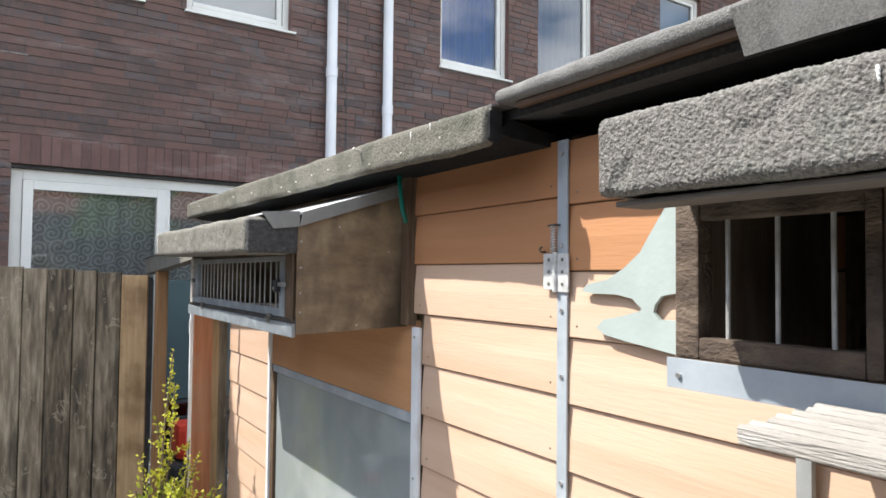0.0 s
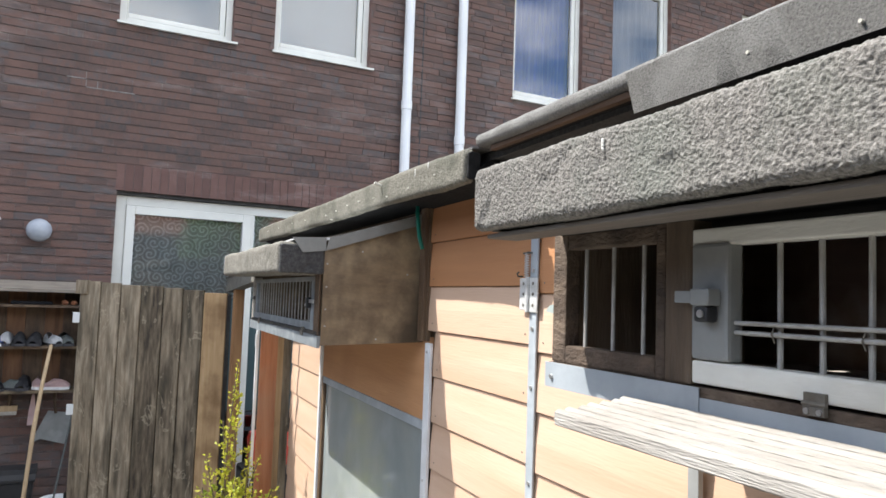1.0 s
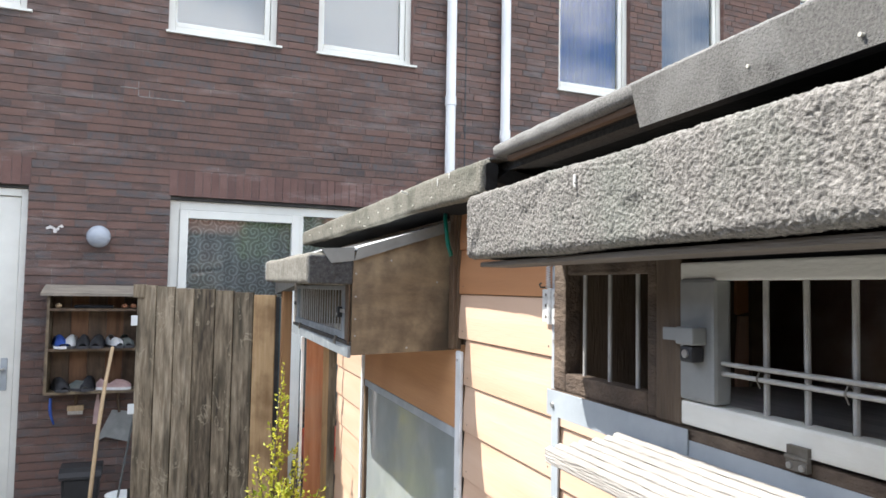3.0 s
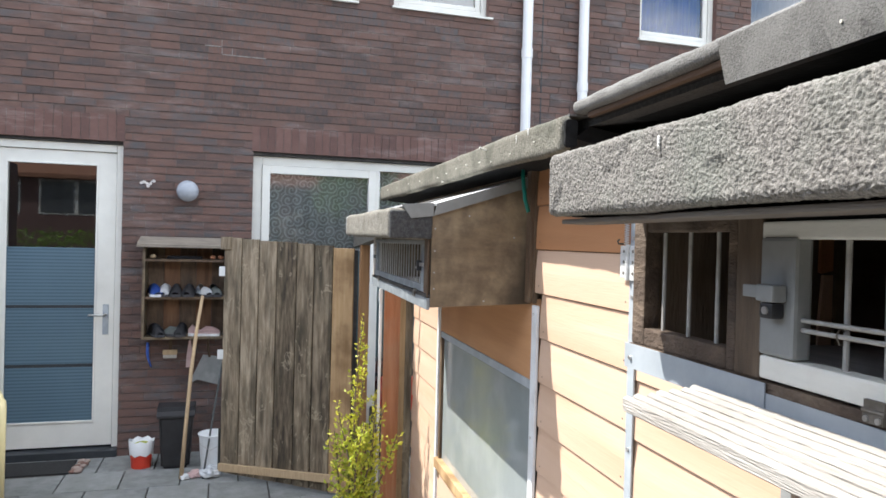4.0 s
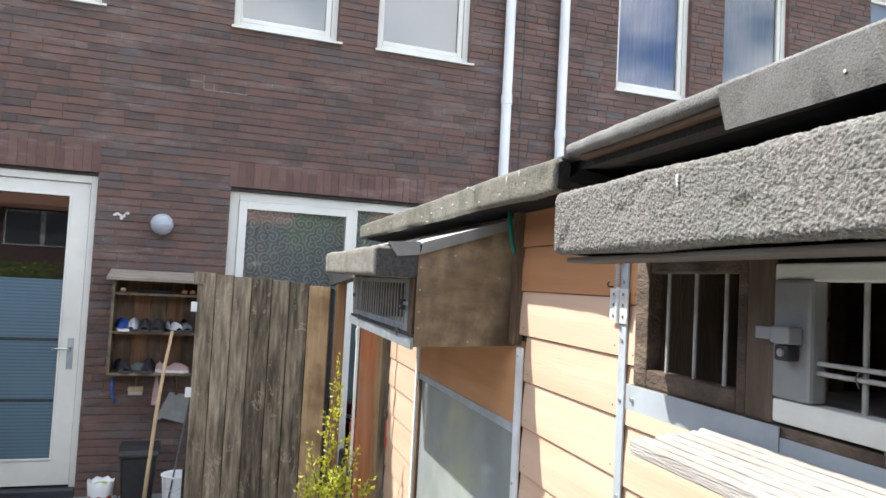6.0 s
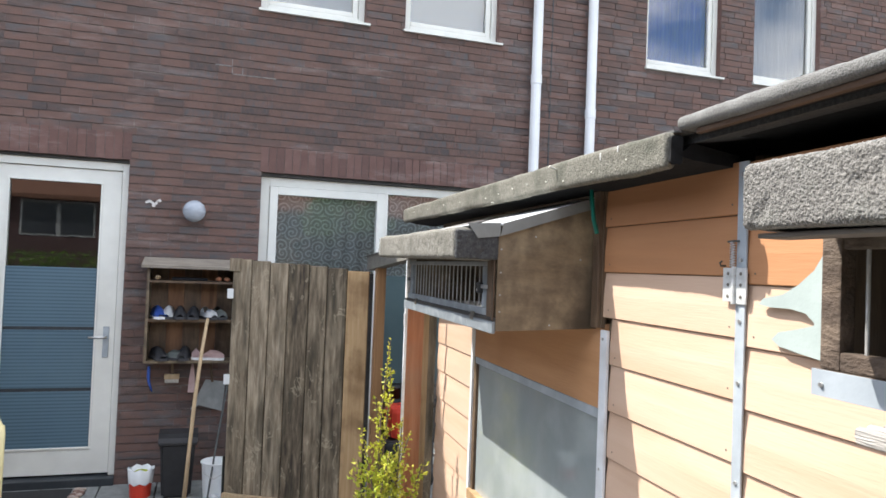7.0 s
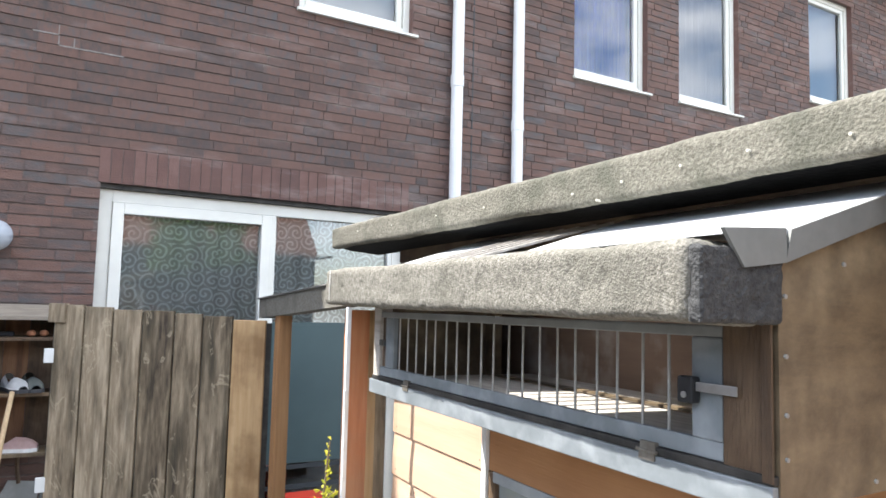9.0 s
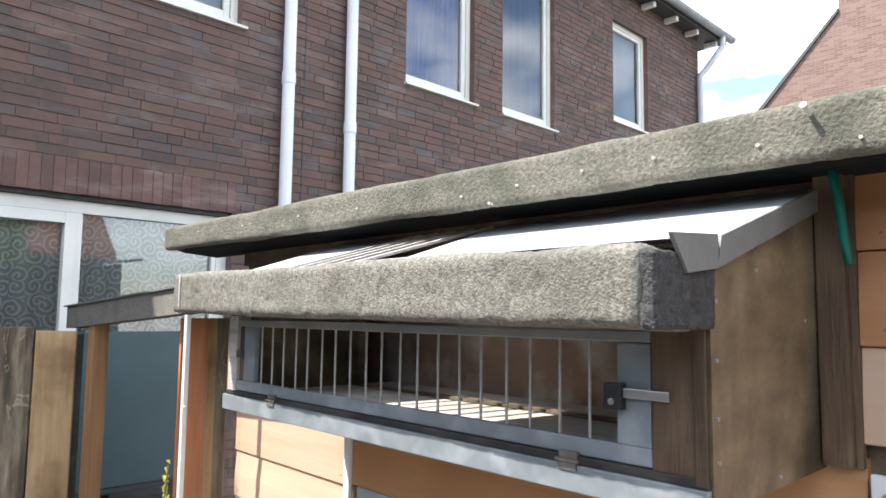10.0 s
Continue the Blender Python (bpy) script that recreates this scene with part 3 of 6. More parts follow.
def part(name, bm, mat, parent, label="", smooth=False):
    """One mesh under a thing or under a part of it; it is drawn in the thing's own axes."""
    base = BASE[parent]
    bmesh.ops.translate(bm, verts=bm.verts[:], vec=-base)
    ob = new(name, as_mesh(name, bm, mat, smooth))
    ob.parent = parent
    BASE[ob] = base
    return tagged(ob, label)


def solid(name, bm, mat, label, category, kind="", frame_of=None, group="", smooth=False):
    """A thing that is one mesh."""
    lo = Vector([min(v.co[k] for v in bm.verts) for k in range(3)])
    bmesh.ops.translate(bm, verts=bm.verts[:], vec=-lo)
    ob = new(name, as_mesh(name, bm, mat, smooth))
    ob.matrix_world = (frame_of or Matrix()) @ Matrix.Translation(lo)
    BASE[ob] = lo
    return tagged(ob, label, category, group, kind)


def pane_part(parent, x0, x1, y, z0, z1, mat="pane"):
    """A clear sheet of glass that faces the yard; it lets daylight into the room."""
    o = BASE[parent]
    me = bpy.data.meshes.new("pane")
    me.from_pydata([tuple(Vector(p) - o) for p in ((x0, y, z0), (x1, y, z0), (x1, y, z1), (x0, y, z1))], [], [(0, 1, 2, 3)])
    me.materials.append(MAT[mat])
    ob = new("pane", me)
    ob.parent = parent
    ob.visible_shadow = False
    return ob


def bm_box(*a, bevel=0.0):
    bm = bmesh.new()
    box(bm, *a, bevel=bevel)
    return bm


def cells(bm, axis, a, b, s0, s1, z0, z1, holes):
    """A wall from s0 to s1 and z0 to z1, a to b thick along the axis, with holes (s0, s1, z0, z1) through it."""
    holes = [h for h in holes if h[2] < z1 and h[3] > z0]
    ss = sorted({s0, s1, *[min(max(h[k], s0), s1) for h in holes for k in (0, 1)]})
    for sa, sb in zip(ss, ss[1:]):
        cut = sorted((max(h[2], z0), min(h[3], z1)) for h in holes if h[0] < (sa + sb) / 2 < h[1])
        z = z0
        for c0, c1 in [*cut, (z1, z1)]:
            if c0 - z > 1e-4:
                if axis == "y":
                    box(bm, sa, sb, a, b, z, c0)
                else:
                    box(bm, a, b, sa, sb, z, c0)
            z = max(z, c1)


def felt_block(bm, x0, x1, y0, y1, z0, z1, step, rough, lump, sag=0.0, rounding=0.012, seed=0.0, rise=0.0, grit=150.0):
    """A board wrapped in mineral felt: rounded, gritty and a little lumpy."""
    nx, ny, nz = (max(2, int(abs(b - a) / step)) for a, b in ((x0, x1), (y0, y1), (z0, z1)))
    nx = min(nx, 24)
    grid = {}

    def vert(i, j, k):
        if (i, j, k) not in grid:
            p = Vector((x0 + (x1 - x0) * i / nx, y0 + (y1 - y0) * j / ny, z0 + (z1 - z0) * k / nz))
            lo, hi = Vector((x0, y0, z0)) + Vector((rounding,) * 3), Vector((x1, y1, z1)) - Vector((rounding,) * 3)
            core = Vector([min(max(p[a], lo[a]), hi[a]) for a in range(3)])
            d = p - core
            n = d.normalized() if d.length > 1e-6 else Vector((0, 0, 1))
            q = core + n * min(rounding, d.length) if d.length > 1e-6 else p
            s = p + Vector((seed, seed, seed))
            cell = noise.voronoi(s * grit)[0][0]
            pit = max(0.0, noise.noise(s * 38) - 0.18)
            q = q + n * (lump * noise.noise(s * 9) + rough * (0.9 - 1.7 * cell + 0.5 * noise.noise(s * 260) - 4.5 * pit))
            q.z += sag * math.sin(7 * p.y + seed) + rise * (p.y - y0)
            grid[i, j, k] = bm.verts.new(q)
        return grid[i, j, k]

    def sheet(f, na, nb):
        for a in range(na):
            for b in range(nb):
                bm.faces.new((f(a, b), f(a + 1, b), f(a + 1, b + 1), f(a, b + 1)))

    sheet(lambda a, b: vert(0, a, b), ny, nz)
    sheet(lambda a, b: vert(nx, a, b), ny, nz)
    sheet(lambda a, b: vert(a, 0, b), nx, nz)
    sheet(lambda a, b: vert(a, ny, b), nx, nz)
    sheet(lambda a, b: vert(a, b, 0), nx, ny)
    sheet(lambda a, b: vert(a, b, nz), nx, ny)


def screw(parent, x, y, z, r=0.005):
    bm = bmesh.new()
    cyl(bm, (x - 0.002, y, z), (x + 0.002, y, z), r, seg=10)
    part("screw", bm, "steel", parent)


# ---- ground ----
solid("ground", bm_box(-60, 60, -60, 60, -0.5, -0.03), "yard", "grey worn concrete ground around the paved yard", "ground", "structure")

# ---- house ----
HY = 6.2
OPEN = {
    "door_1": (-1.61, -0.612, 0.0, 2.485),
    "window_1": (0.38, 2.41, 0.10, 2.472),
    "window_2": (-1.55, -0.68, 3.82, 5.42),
    "window_3": (0.31, 1.188, 3.82, 5.42),
    "window_4": (1.533, 2.42, 3.82, 5.42),
    "window_5": (3.988, 4.874, 3.805, 5.42),
    "window_6": (5.29, 6.175, 3.805, 5.42),
    "window_7": (7.372, 8.22, 4.17, 5.45),
}
LEFT, RIGHT, EAVE = -4.4, 9.7, 5.86
wall_bm = bmesh.new()
cells(wall_bm, "y", HY + 0.0075, HY + 0.27, LEFT, RIGHT, -0.1, EAVE, list(OPEN.values()))
COURSE, BH, BL = 0.0625, 0.0535, 0.218
SOLDIERS = [(-1.62, -0.60, 2.487), (0.365, 2.425, 2.474)]
for course in range(int(EAVE / COURSE)):
    zc = course * COURSE + 0.004
    cells(wall_bm, "y", HY + 0.0048, HY + 0.0073, LEFT, RIGHT, zc, zc + BH - 0.008, [*OPEN.values(), *[(a, b, z, z + 0.215) for a, b, z in SOLDIERS]])
for a, b, z in SOLDIERS:
    box(wall_bm, a, b, HY + 0.0005, HY + 0.0073, z + 0.003, z + 0.205)
wall_house = solid("wall_house", wall_bm, "mortar", "dark mortar bed of the brown brick house wall", "house wall", "structure")

shell = bmesh.new()
box(shell, LEFT, LEFT + 0.2, HY + 0.27, HY + 8, -0.1, EAVE)
box(shell, RIGHT - 0.2, RIGHT, HY + 0.27, HY + 8, -0.1, EAVE)
box(shell, LEFT, RIGHT, HY + 8, HY + 8.2, -0.1, EAVE)
prism(shell, [(HY + 0.3, EAVE), (HY + 8.0, EAVE), (HY + 4.1, EAVE + 3.1)], "x", RIGHT - 0.2, RIGHT)
solid("wall_house_side", shell, "far_brick", "brown brick side and back walls of the house", "house wall", "structure")
inner = bmesh.new()
box(inner, LEFT + 0.2, RIGHT - 0.2, HY + 2.6, HY + 2.7, 0, EAVE)
box(inner, LEFT + 0.2, RIGHT - 0.2, HY + 0.27, HY + 2.6, 2.75, 3.0)
box(inner, LEFT + 0.2, RIGHT - 0.2, HY + 0.27, HY + 2.6, -0.1, 0.0)
box(inner, LEFT + 0.2, RIGHT - 0.2, HY + 0.27, HY + 2.7, EAVE - 0.1, EAVE)
for px in (-0.2, 3.2, 6.7):
    box(inner, px, px + 0.12, HY + 0.27, HY + 2.6, 0.0, EAVE - 0.1)
solid("wall_inside", inner, "room", "dim plain plastered inner walls of the house", "inner wall", "structure")

# Roof with its boarded eave, rafter ends and gutter.
roof = thing("house_roof", (LEFT, HY - 0.2, EAVE - 0.1), "orange-brown tiled roof with dark boarded eave over the brick house", "roof", kind="structure")
bm = bmesh.new()
prism(bm, [(HY - 0.22, EAVE + 0.02), (HY - 0.22, EAVE + 0.10), (HY + 4.1, EAVE + 3.3), (HY + 8.4, EAVE + 0.1), (HY + 8.4, EAVE), (HY + 4.1, EAVE + 3.15)], "x", LEFT - 0.1, RIGHT + 0.45)
part("tiles", bm, "roof_tile", roof, "orange-brown roof tiles")
part("eave_board", bm_box(LEFT - 0.1, RIGHT + 0.42, HY - 0.2, HY + 0.3, EAVE - 0.02, EAVE + 0.01), "eave_board", roof, "dark boarded underside of the eave")
part("eave_board", bm_box(LEFT - 0.1, RIGHT + 0.44, HY - 0.235, HY - 0.205, EAVE - 0.03, EAVE + 0.06), "eave_board", roof)
for k in range(24):
    rx = LEFT + 0.25 + 0.61 * k
    part("rafter_end", bm_box(rx, rx + 0.07, HY - 0.19, HY - 0.01, EAVE - 0.09, EAVE - 0.024, bevel=0.006), "white_paint", roof, "white rafter end")
gutter = thing("roof_gutter", (LEFT, HY - 0.3, EAVE), "grey zinc half-round gutter along the eave", "gutter")
bm = bmesh.new()
arc = [(HY - 0.30 + 0.065 * math.cos(a), EAVE + 0.055 + 0.065 * math.sin(a)) for a in (math.pi + math.pi * k / 10 for k in range(11))]
arc += [(HY - 0.30 + 0.058 * math.cos(a), EAVE + 0.055 + 0.058 * math.sin(a)) for a in (2 * math.pi - math.pi * k / 10 for k in range(11))]
prism(bm, arc, "x", LEFT - 0.1, RIGHT + 0.5)
part("trough", bm, "zinc_gutter", gutter)
for k in range(9):
    bm = bmesh.new()
    cyl(bm, (LEFT + 1.4 * k + 0.9, HY - 0.372, EAVE + 0.055), (LEFT + 1.4 * k + 0.9, HY - 0.23, EAVE + 0.055), 0.008)
    part("bracket", bm, "zinc_gutter", gutter)
bm = bmesh.new()
tube(bm, [(RIGHT + 0.16, HY - 0.30, EAVE), (RIGHT + 0.16, HY - 0.30, EAVE - 0.14), (RIGHT - 0.02, HY - 0.12, EAVE - 0.50), (RIGHT - 0.07, HY - 0.06, EAVE - 0.58), (RIGHT - 0.07, HY - 0.06, EAVE - 0.7), (RIGHT - 0.07, HY - 0.06, 0.0)], 0.042, seg=12)
part("corner_pipe", bm, "grey_pipe", gutter, "grey rain pipe with a swan neck at the corner", smooth=True)

# Rain pipes on the wall.
for px, joint in ((2.785, 3.47), (3.358, 3.21)):
    pipe = thing("rain_pipe", (px, HY - 0.06, 0), "white plastic rain pipe fixed to the brick wall", "rain pipe", "rain pipes")
    bm = bmesh.new()
    cyl(bm, (px, HY - 0.058, 0.0), (px, HY - 0.058, EAVE), 0.046, seg=16)
    part("shaft", bm, "white_pipe", pipe, smooth=False)
    for jz in (joint, joint + 1.9, joint - 1.9):
        bm = bmesh.new()
        cyl(bm, (px, HY - 0.058, jz), (px, HY - 0.058, jz + 0.085), 0.052, seg=16)
        part("collar", bm, "white_pipe", pipe)
        part("clip", bm_box(px - 0.02, px + 0.02, HY - 0.03, HY + 0.004, jz + 0.02, jz + 0.05), "white_pipe", pipe)
solid("wall_joint", bm_box(2.955, 2.967, HY - 0.002, HY + 0.02, 0, EAVE - 0.1), "dark_strip", "dark upright movement joint in the brick wall", "wall joint", "structure")


def frame_of_bars(x0, x1, z0, z1, w, ya, yb, bevel=0.004, bottom=None):
    """Four butted members of an upright frame."""
    bm = bmesh.new()
    wb = w if bottom is None else bottom
    box(bm, x0, x0 + w, ya, yb, z0, z1, bevel)
    box(bm, x1 - w, x1, ya, yb, z0, z1, bevel)
    box(bm, x0 + w, x1 - w, ya, yb, z1 - w, z1, bevel)
    box(bm, x0 + w, x1 - w, ya, yb, z0, z0 + wb, bevel)
    return bm


def curtain(x0, x1, z0, z1, y, mat, label, waves=9, depth=0.02):
    bm = bmesh.new()
    n = 80
    rows = [[bm.verts.new((x0 + (x1 - x0) * k / n, y + depth * math.sin(2 * math.pi * waves * k / n + 0.6 * math.sin(5 * k / n)), z)) for k in range(n + 1)] for z in (z0, z1)]
    for k in range(n):
        bm.faces.new((rows[0][k], rows[0][k + 1], rows[1][k + 1], rows[1][k]))
    if mat != "lace":
        bmesh.ops.solidify(bm, geom=bm.faces[:], thickness=0.0015)
    return solid("curtain", bm, mat, label, "curtain", group="window curtains", smooth=True)


def upper_window(name, mat, label, cloth):
    x0, x1, z0, z1 = OPEN[name]
    w = thing(name, (x0, HY, z0), label, "window", "upper windows", kind="structure")
    part("window_frame", frame_of_bars(x0, x1, z0, z1, 0.055, HY + 0.06, HY + 0.13), "white_paint", w)
    sash = bmesh.new()
    box(sash, x0 + 0.057, x0 + 0.069, HY + 0.078, HY + 0.125, z0 + 0.057, z1 - 0.057, 0.003)
    box(sash, x1 - 0.105, x1 - 0.060, HY + 0.072, HY + 0.125, z0 + 0.057, z1 - 0.057, 0.004)
    box(sash, x0 + 0.069, x1 - 0.105, HY + 0.072, HY + 0.125, z0 + 0.059, z0 + 0.099, 0.004)
    box(sash, x0 + 0.069, x1 - 0.105, HY + 0.072, HY + 0.125, z1 - 0.097, z1 - 0.057, 0.004)
    part("sash", sash, "white_paint", w)
    pane_part(w, x0 + 0.069, x1 - 0.105, HY + 0.098, z0 + 0.099, z1 - 0.097, "sky_pane" if mat == "net" else "clear_pane")
    for ra, rb in ((x0 + 0.0005, x0 + 0.004), (x1 - 0.004, x1 - 0.0005)):
        part("reveal", bm_box(ra, rb, HY + 0.002, HY + 0.0598, z0 + 0.006, z1), "soldier", w, "brown brick side of the opening")
    sill = bmesh.new()
    prism(sill, [(HY - 0.03, z0 - 0.026), (HY - 0.03, z0 - 0.008), (HY + 0.06, z0 + 0.004), (HY + 0.06, z0 - 0.026)], "x", x0 - 0.012, x1 + 0.035)
    part("window_sill", sill, "white_paint", w)
    if mat:
        curtain(x0 + 0.02, x1 - 0.02, z0 + 0.03, z1 - 0.02, HY + 0.17, mat, cloth, waves=3 if mat == "net" else 9, depth=0.003 if mat == "net" else 0.016)


WHITE = "tall white-framed upper window with a sill in the brick wall"
upper_window("window_2", "net", WHITE, "pale net curtain with the sky's mirrored blue in its colour")
upper_window("window_3", "net", WHITE, "pale net curtain with the sky's mirrored blue in its colour")
upper_window("window_4", "net", WHITE, "pale net curtain with the sky's mirrored blue in its colour")
upper_window("window_5", "blue_cloth", "tall white-framed upper window with a blue curtain", "bright blue pleated curtain behind the glass")
upper_window("window_6", "grey_cloth", "tall white-framed upper window with a dim grey curtain", "dim grey-violet curtain behind the glass")
upper_window("window_7", "net", "small white-framed upper window near the house corner", "pale net curtain behind the glass")

# Large ground-floor window: a sash on one side, a fixed pane on the other, striped film below, lace above.
WY = HY + 0.035
x0, x1, z0, z1 = OPEN["window_1"]
z1 -= 0.027
w = thing("window_1", (x0, HY, z0), "wide white-framed ground-floor window with lace curtains and frosted film", "window", kind="structure")
bm = frame_of_bars(x0, x1, z0, z1, 0.075, WY + 0.035, WY + 0.11)
box(bm, 1.432, 1.466, WY + 0.035, WY + 0.11, z0 + 0.075, z1 - 0.075, 0.004)
box(bm, x1 - 0.105, x1 - 0.076, WY + 0.040, WY + 0.105, z0 + 0.075, z1 - 0.075, 0.004)
part("window_frame", bm, "white_paint", w)
# Black strip paints the shade under the soldier bricks.
part("head_gap", bm_box(x0, x1, HY + 0.03, WY + 0.10, z1 + 0.001, z1 + 0.026), "rubber", w, "black strip for the shade under the brick head")
part("sash", frame_of_bars(x0 + 0.077, 1.430, z0 + 0.077, z1 - 0.077, 0.066, WY + 0.02, WY + 0.09), "white_paint", w)
for a, b, top in ((x0 + 0.143, 1.364, z1 - 0.143), (1.466, x1 - 0.105, z1 - 0.075)):
    pane_part(w, a, b, WY + 0.070, z0 + 0.08, top, "clear_pane")
    part("film", bm_box(a, b, WY + 0.060, WY + 0.064, 0.72, 1.66), "plain_film", w, "blue-grey frosted film")
for bz in (0.68, 0.55):
    part("dark_rail", bm_box(1.466, x1 - 0.105, WY + 0.062, WY + 0.067, bz, bz + 0.03), "dark_strip", w, "dark rail below the film")
sill = bmesh.new()
prism(sill, [(HY - 0.05, z0 - 0.06), (HY - 0.05, z0 - 0.02), (WY + 0.04, z0 + 0.004), (WY + 0.04, z0 - 0.06)], "x", x0 - 0.05, x1 + 0.05)
part("window_sill", sill, "white_paint", w)
curtain(x0 + 0.08, x1 - 0.08, 1.60, z1 - 0.05, WY + 0.128, "lace", "white lace curtain with a scrolling pattern", waves=14, depth=0.012)

# Back door.
x0, x1, z0, z1 = OPEN["door_1"]
z1 -= 0.022
d = thing("door_1", (x0, HY, 0), "white back door with a tall glazed panel, closed, striped film below", "door", kind="structure")
bm = bmesh.new()
box(bm, x0, x0 + 0.06, WY + 0.02, WY + 0.11, 0.06, z1, 0.004)
box(bm, x1 - 0.05, x1, WY + 0.02, WY + 0.11, 0.06, z1, 0.004)
box(bm, x0 + 0.06, x1 - 0.05, WY + 0.02, WY + 0.11, z1 - 0.06, z1, 0.004)
part("door_frame", bm, "white_paint", d)
# Black strip paints the shade above the door frame.
part("head_gap", bm_box(x0, x1, HY + 0.03, WY + 0.10, z1 + 0.001, z1 + 0.021), "rubber", d, "black strip for the shade under the brick head")
lx0, lx1, lz0, lz1 = x0 + 0.064, x1 - 0.054, 0.075, z1 - 0.065
gx0, gx1, gz0, gz1 = -1.432, -0.808, 0.275, 2.293
leaf = bmesh.new()
cells(leaf, "y", WY + 0.04, WY + 0.09, lx0, lx1, lz0, lz1, [(gx0, gx1, gz0, gz1)])
leaf = part("door_leaf", leaf, "white_paint", d)
pane_part(d, gx0, gx1, WY + 0.062, gz0, gz1)
for a, b in ((gz0, 0.70), (0.725, 1.165), (1.19, 1.64)):
    part("film", bm_box(gx0, gx1, WY + 0.052, WY + 0.056, a, b), "film", d, "blue-grey striped frosted film")
for rz in (0.700, 1.166):
    part("dark_rail", bm_box(gx0, gx1, WY + 0.050, WY + 0.0575, rz + 0.001, rz + 0.023), "dark_strip", d, "dark strip between the films")
bead = frame_of_bars(gx0 - 0.012, gx1 + 0.012, gz0 - 0.012, gz1 + 0.012, 0.014, WY + 0.032, WY + 0.042, 0.002)
part("glazing_bead", bead, "white_paint", d)
plate = part("lock_plate", bm_box(-0.747, -0.703, WY + 0.032, WY + 0.04, 0.955, 1.195, bevel=0.004), "zinc", d, "grey metal lock plate")
bm = bmesh.new()
tube(bm, [(-0.725, WY + 0.034, 1.115), (-0.725, WY - 0.02, 1.115), (-0.737, WY - 0.026, 1.115), (-0.842, WY - 0.026, 1.115)], 0.009, seg=10)
part("door_handle", bm, "steel", d, "brushed metal lever handle", smooth=True)
for hz in (2.15, 1.98, 1.25, 0.4):
    bm = bmesh.new()
    cyl(bm, (x0 + 0.062, WY + 0.026, hz), (x0 + 0.062, WY + 0.026, hz + 0.09), 0.009)
    part("hinge", bm, "zinc", d)
part("threshold", bm_box(x0, x1, HY - 0.03, WY + 0.13, 0.0, 0.058, bevel=0.006), "dark_strip", d, "dark stone threshold")

# Lamp by the door, and a broken pale patch in the brickwork.
lamp = thing("wall_lamp", (-0.124, HY, 2.115), "round white globe lamp on the brick wall by the door", "lamp")
bm = bmesh.new()
bmesh.ops.create_uvsphere(bm, u_segments=24, v_segments=16, radius=0.085, matrix=Matrix.Translation((-0.124, HY - 0.075, 2.115)) @ Matrix.Diagonal((1, 0.85, 1, 1)))
part("globe", bm, "lamp_glass", lamp, "white opal globe", smooth=True)
bm = bmesh.new()
cyl(bm, (-0.124, HY - 0.022, 2.115), (-0.124, HY + 0.004, 2.115), 0.055, seg=20)
part("base", bm, "white_plastic", lamp)
bm = bmesh.new()
chips = random.Random(21)
for k in range(16):
    cx, cz = -0.475 + 0.006 * k + chips.uniform(-0.006, 0.006), 2.166 + 0.018 * math.sin(0.55 * k) + chips.uniform(-0.006, 0.006)
    r = chips.uniform(0.006, 0.014)
    cyl(bm, (cx, HY - 0.003 - 0.0002 * k, cz), (cx, HY + 0.006, cz), r * 0.8, r, seg=7)
solid("chipped_brick", bm, "pale_mortar", "pale chipped mortar patch on the brick wall", "wall damage")

# Far neighbour with a steep gable.
nb = thing("neighbour_house", (19.5, 6.0, 0), "pinkish brick gable of a house behind the yards", "house")
bm = bmesh.new()
prism(bm, [(9.6, 0), (9.6, 6.75), (6.95, 9.65), (6.95, 10.3), (0.5, 10.3), (0.5, 0)], "x", 19.5, 25)
part("wall", bm, "far_brick", nb)
bm = bmesh.new()
prism(bm, [(9.72, 6.72), (9.66, 6.64), (6.95, 9.66), (6.95, 9.76)], "x", 19.44, 25)
part("roof", bm, "eave_board", nb, "dark verge of the steep roof")

# Row of houses, hedge and tree on the far side of the yards: they show in the panes.
row = thing("house_row", (0, -17, 0), "brick terrace with orange tiled roof across the yards", "house")
part("wall", bm_box(-16, 9.9, -23, -17, 0, 3.9), "row_brick", row)
bm = bmesh.new()
prism(bm, [(-16.6, 3.75), (-16.6, 3.9), (-20, 7.2), (-23.4, 3.9), (-23.4, 3.75)], "x", -16.4, 10.2)
part("roof", bm, "roof_tile", row, "orange tiled roof")
for k in range(8):
    wx = -15.8 + 3.1 * k
    win = part("window", bm_box(wx, wx + 2.5, -17.03, -16.98, 2.40, 3.70), "dull_zinc", row)
    part("pane", bm_box(wx + 0.08, wx + 1.16, -16.98, -16.96, 2.48, 3.62), "dark_strip", win)
    part("pane", bm_box(wx + 1.34, wx + 2.42, -16.98, -16.96, 2.48, 3.62), "dark_strip", win)


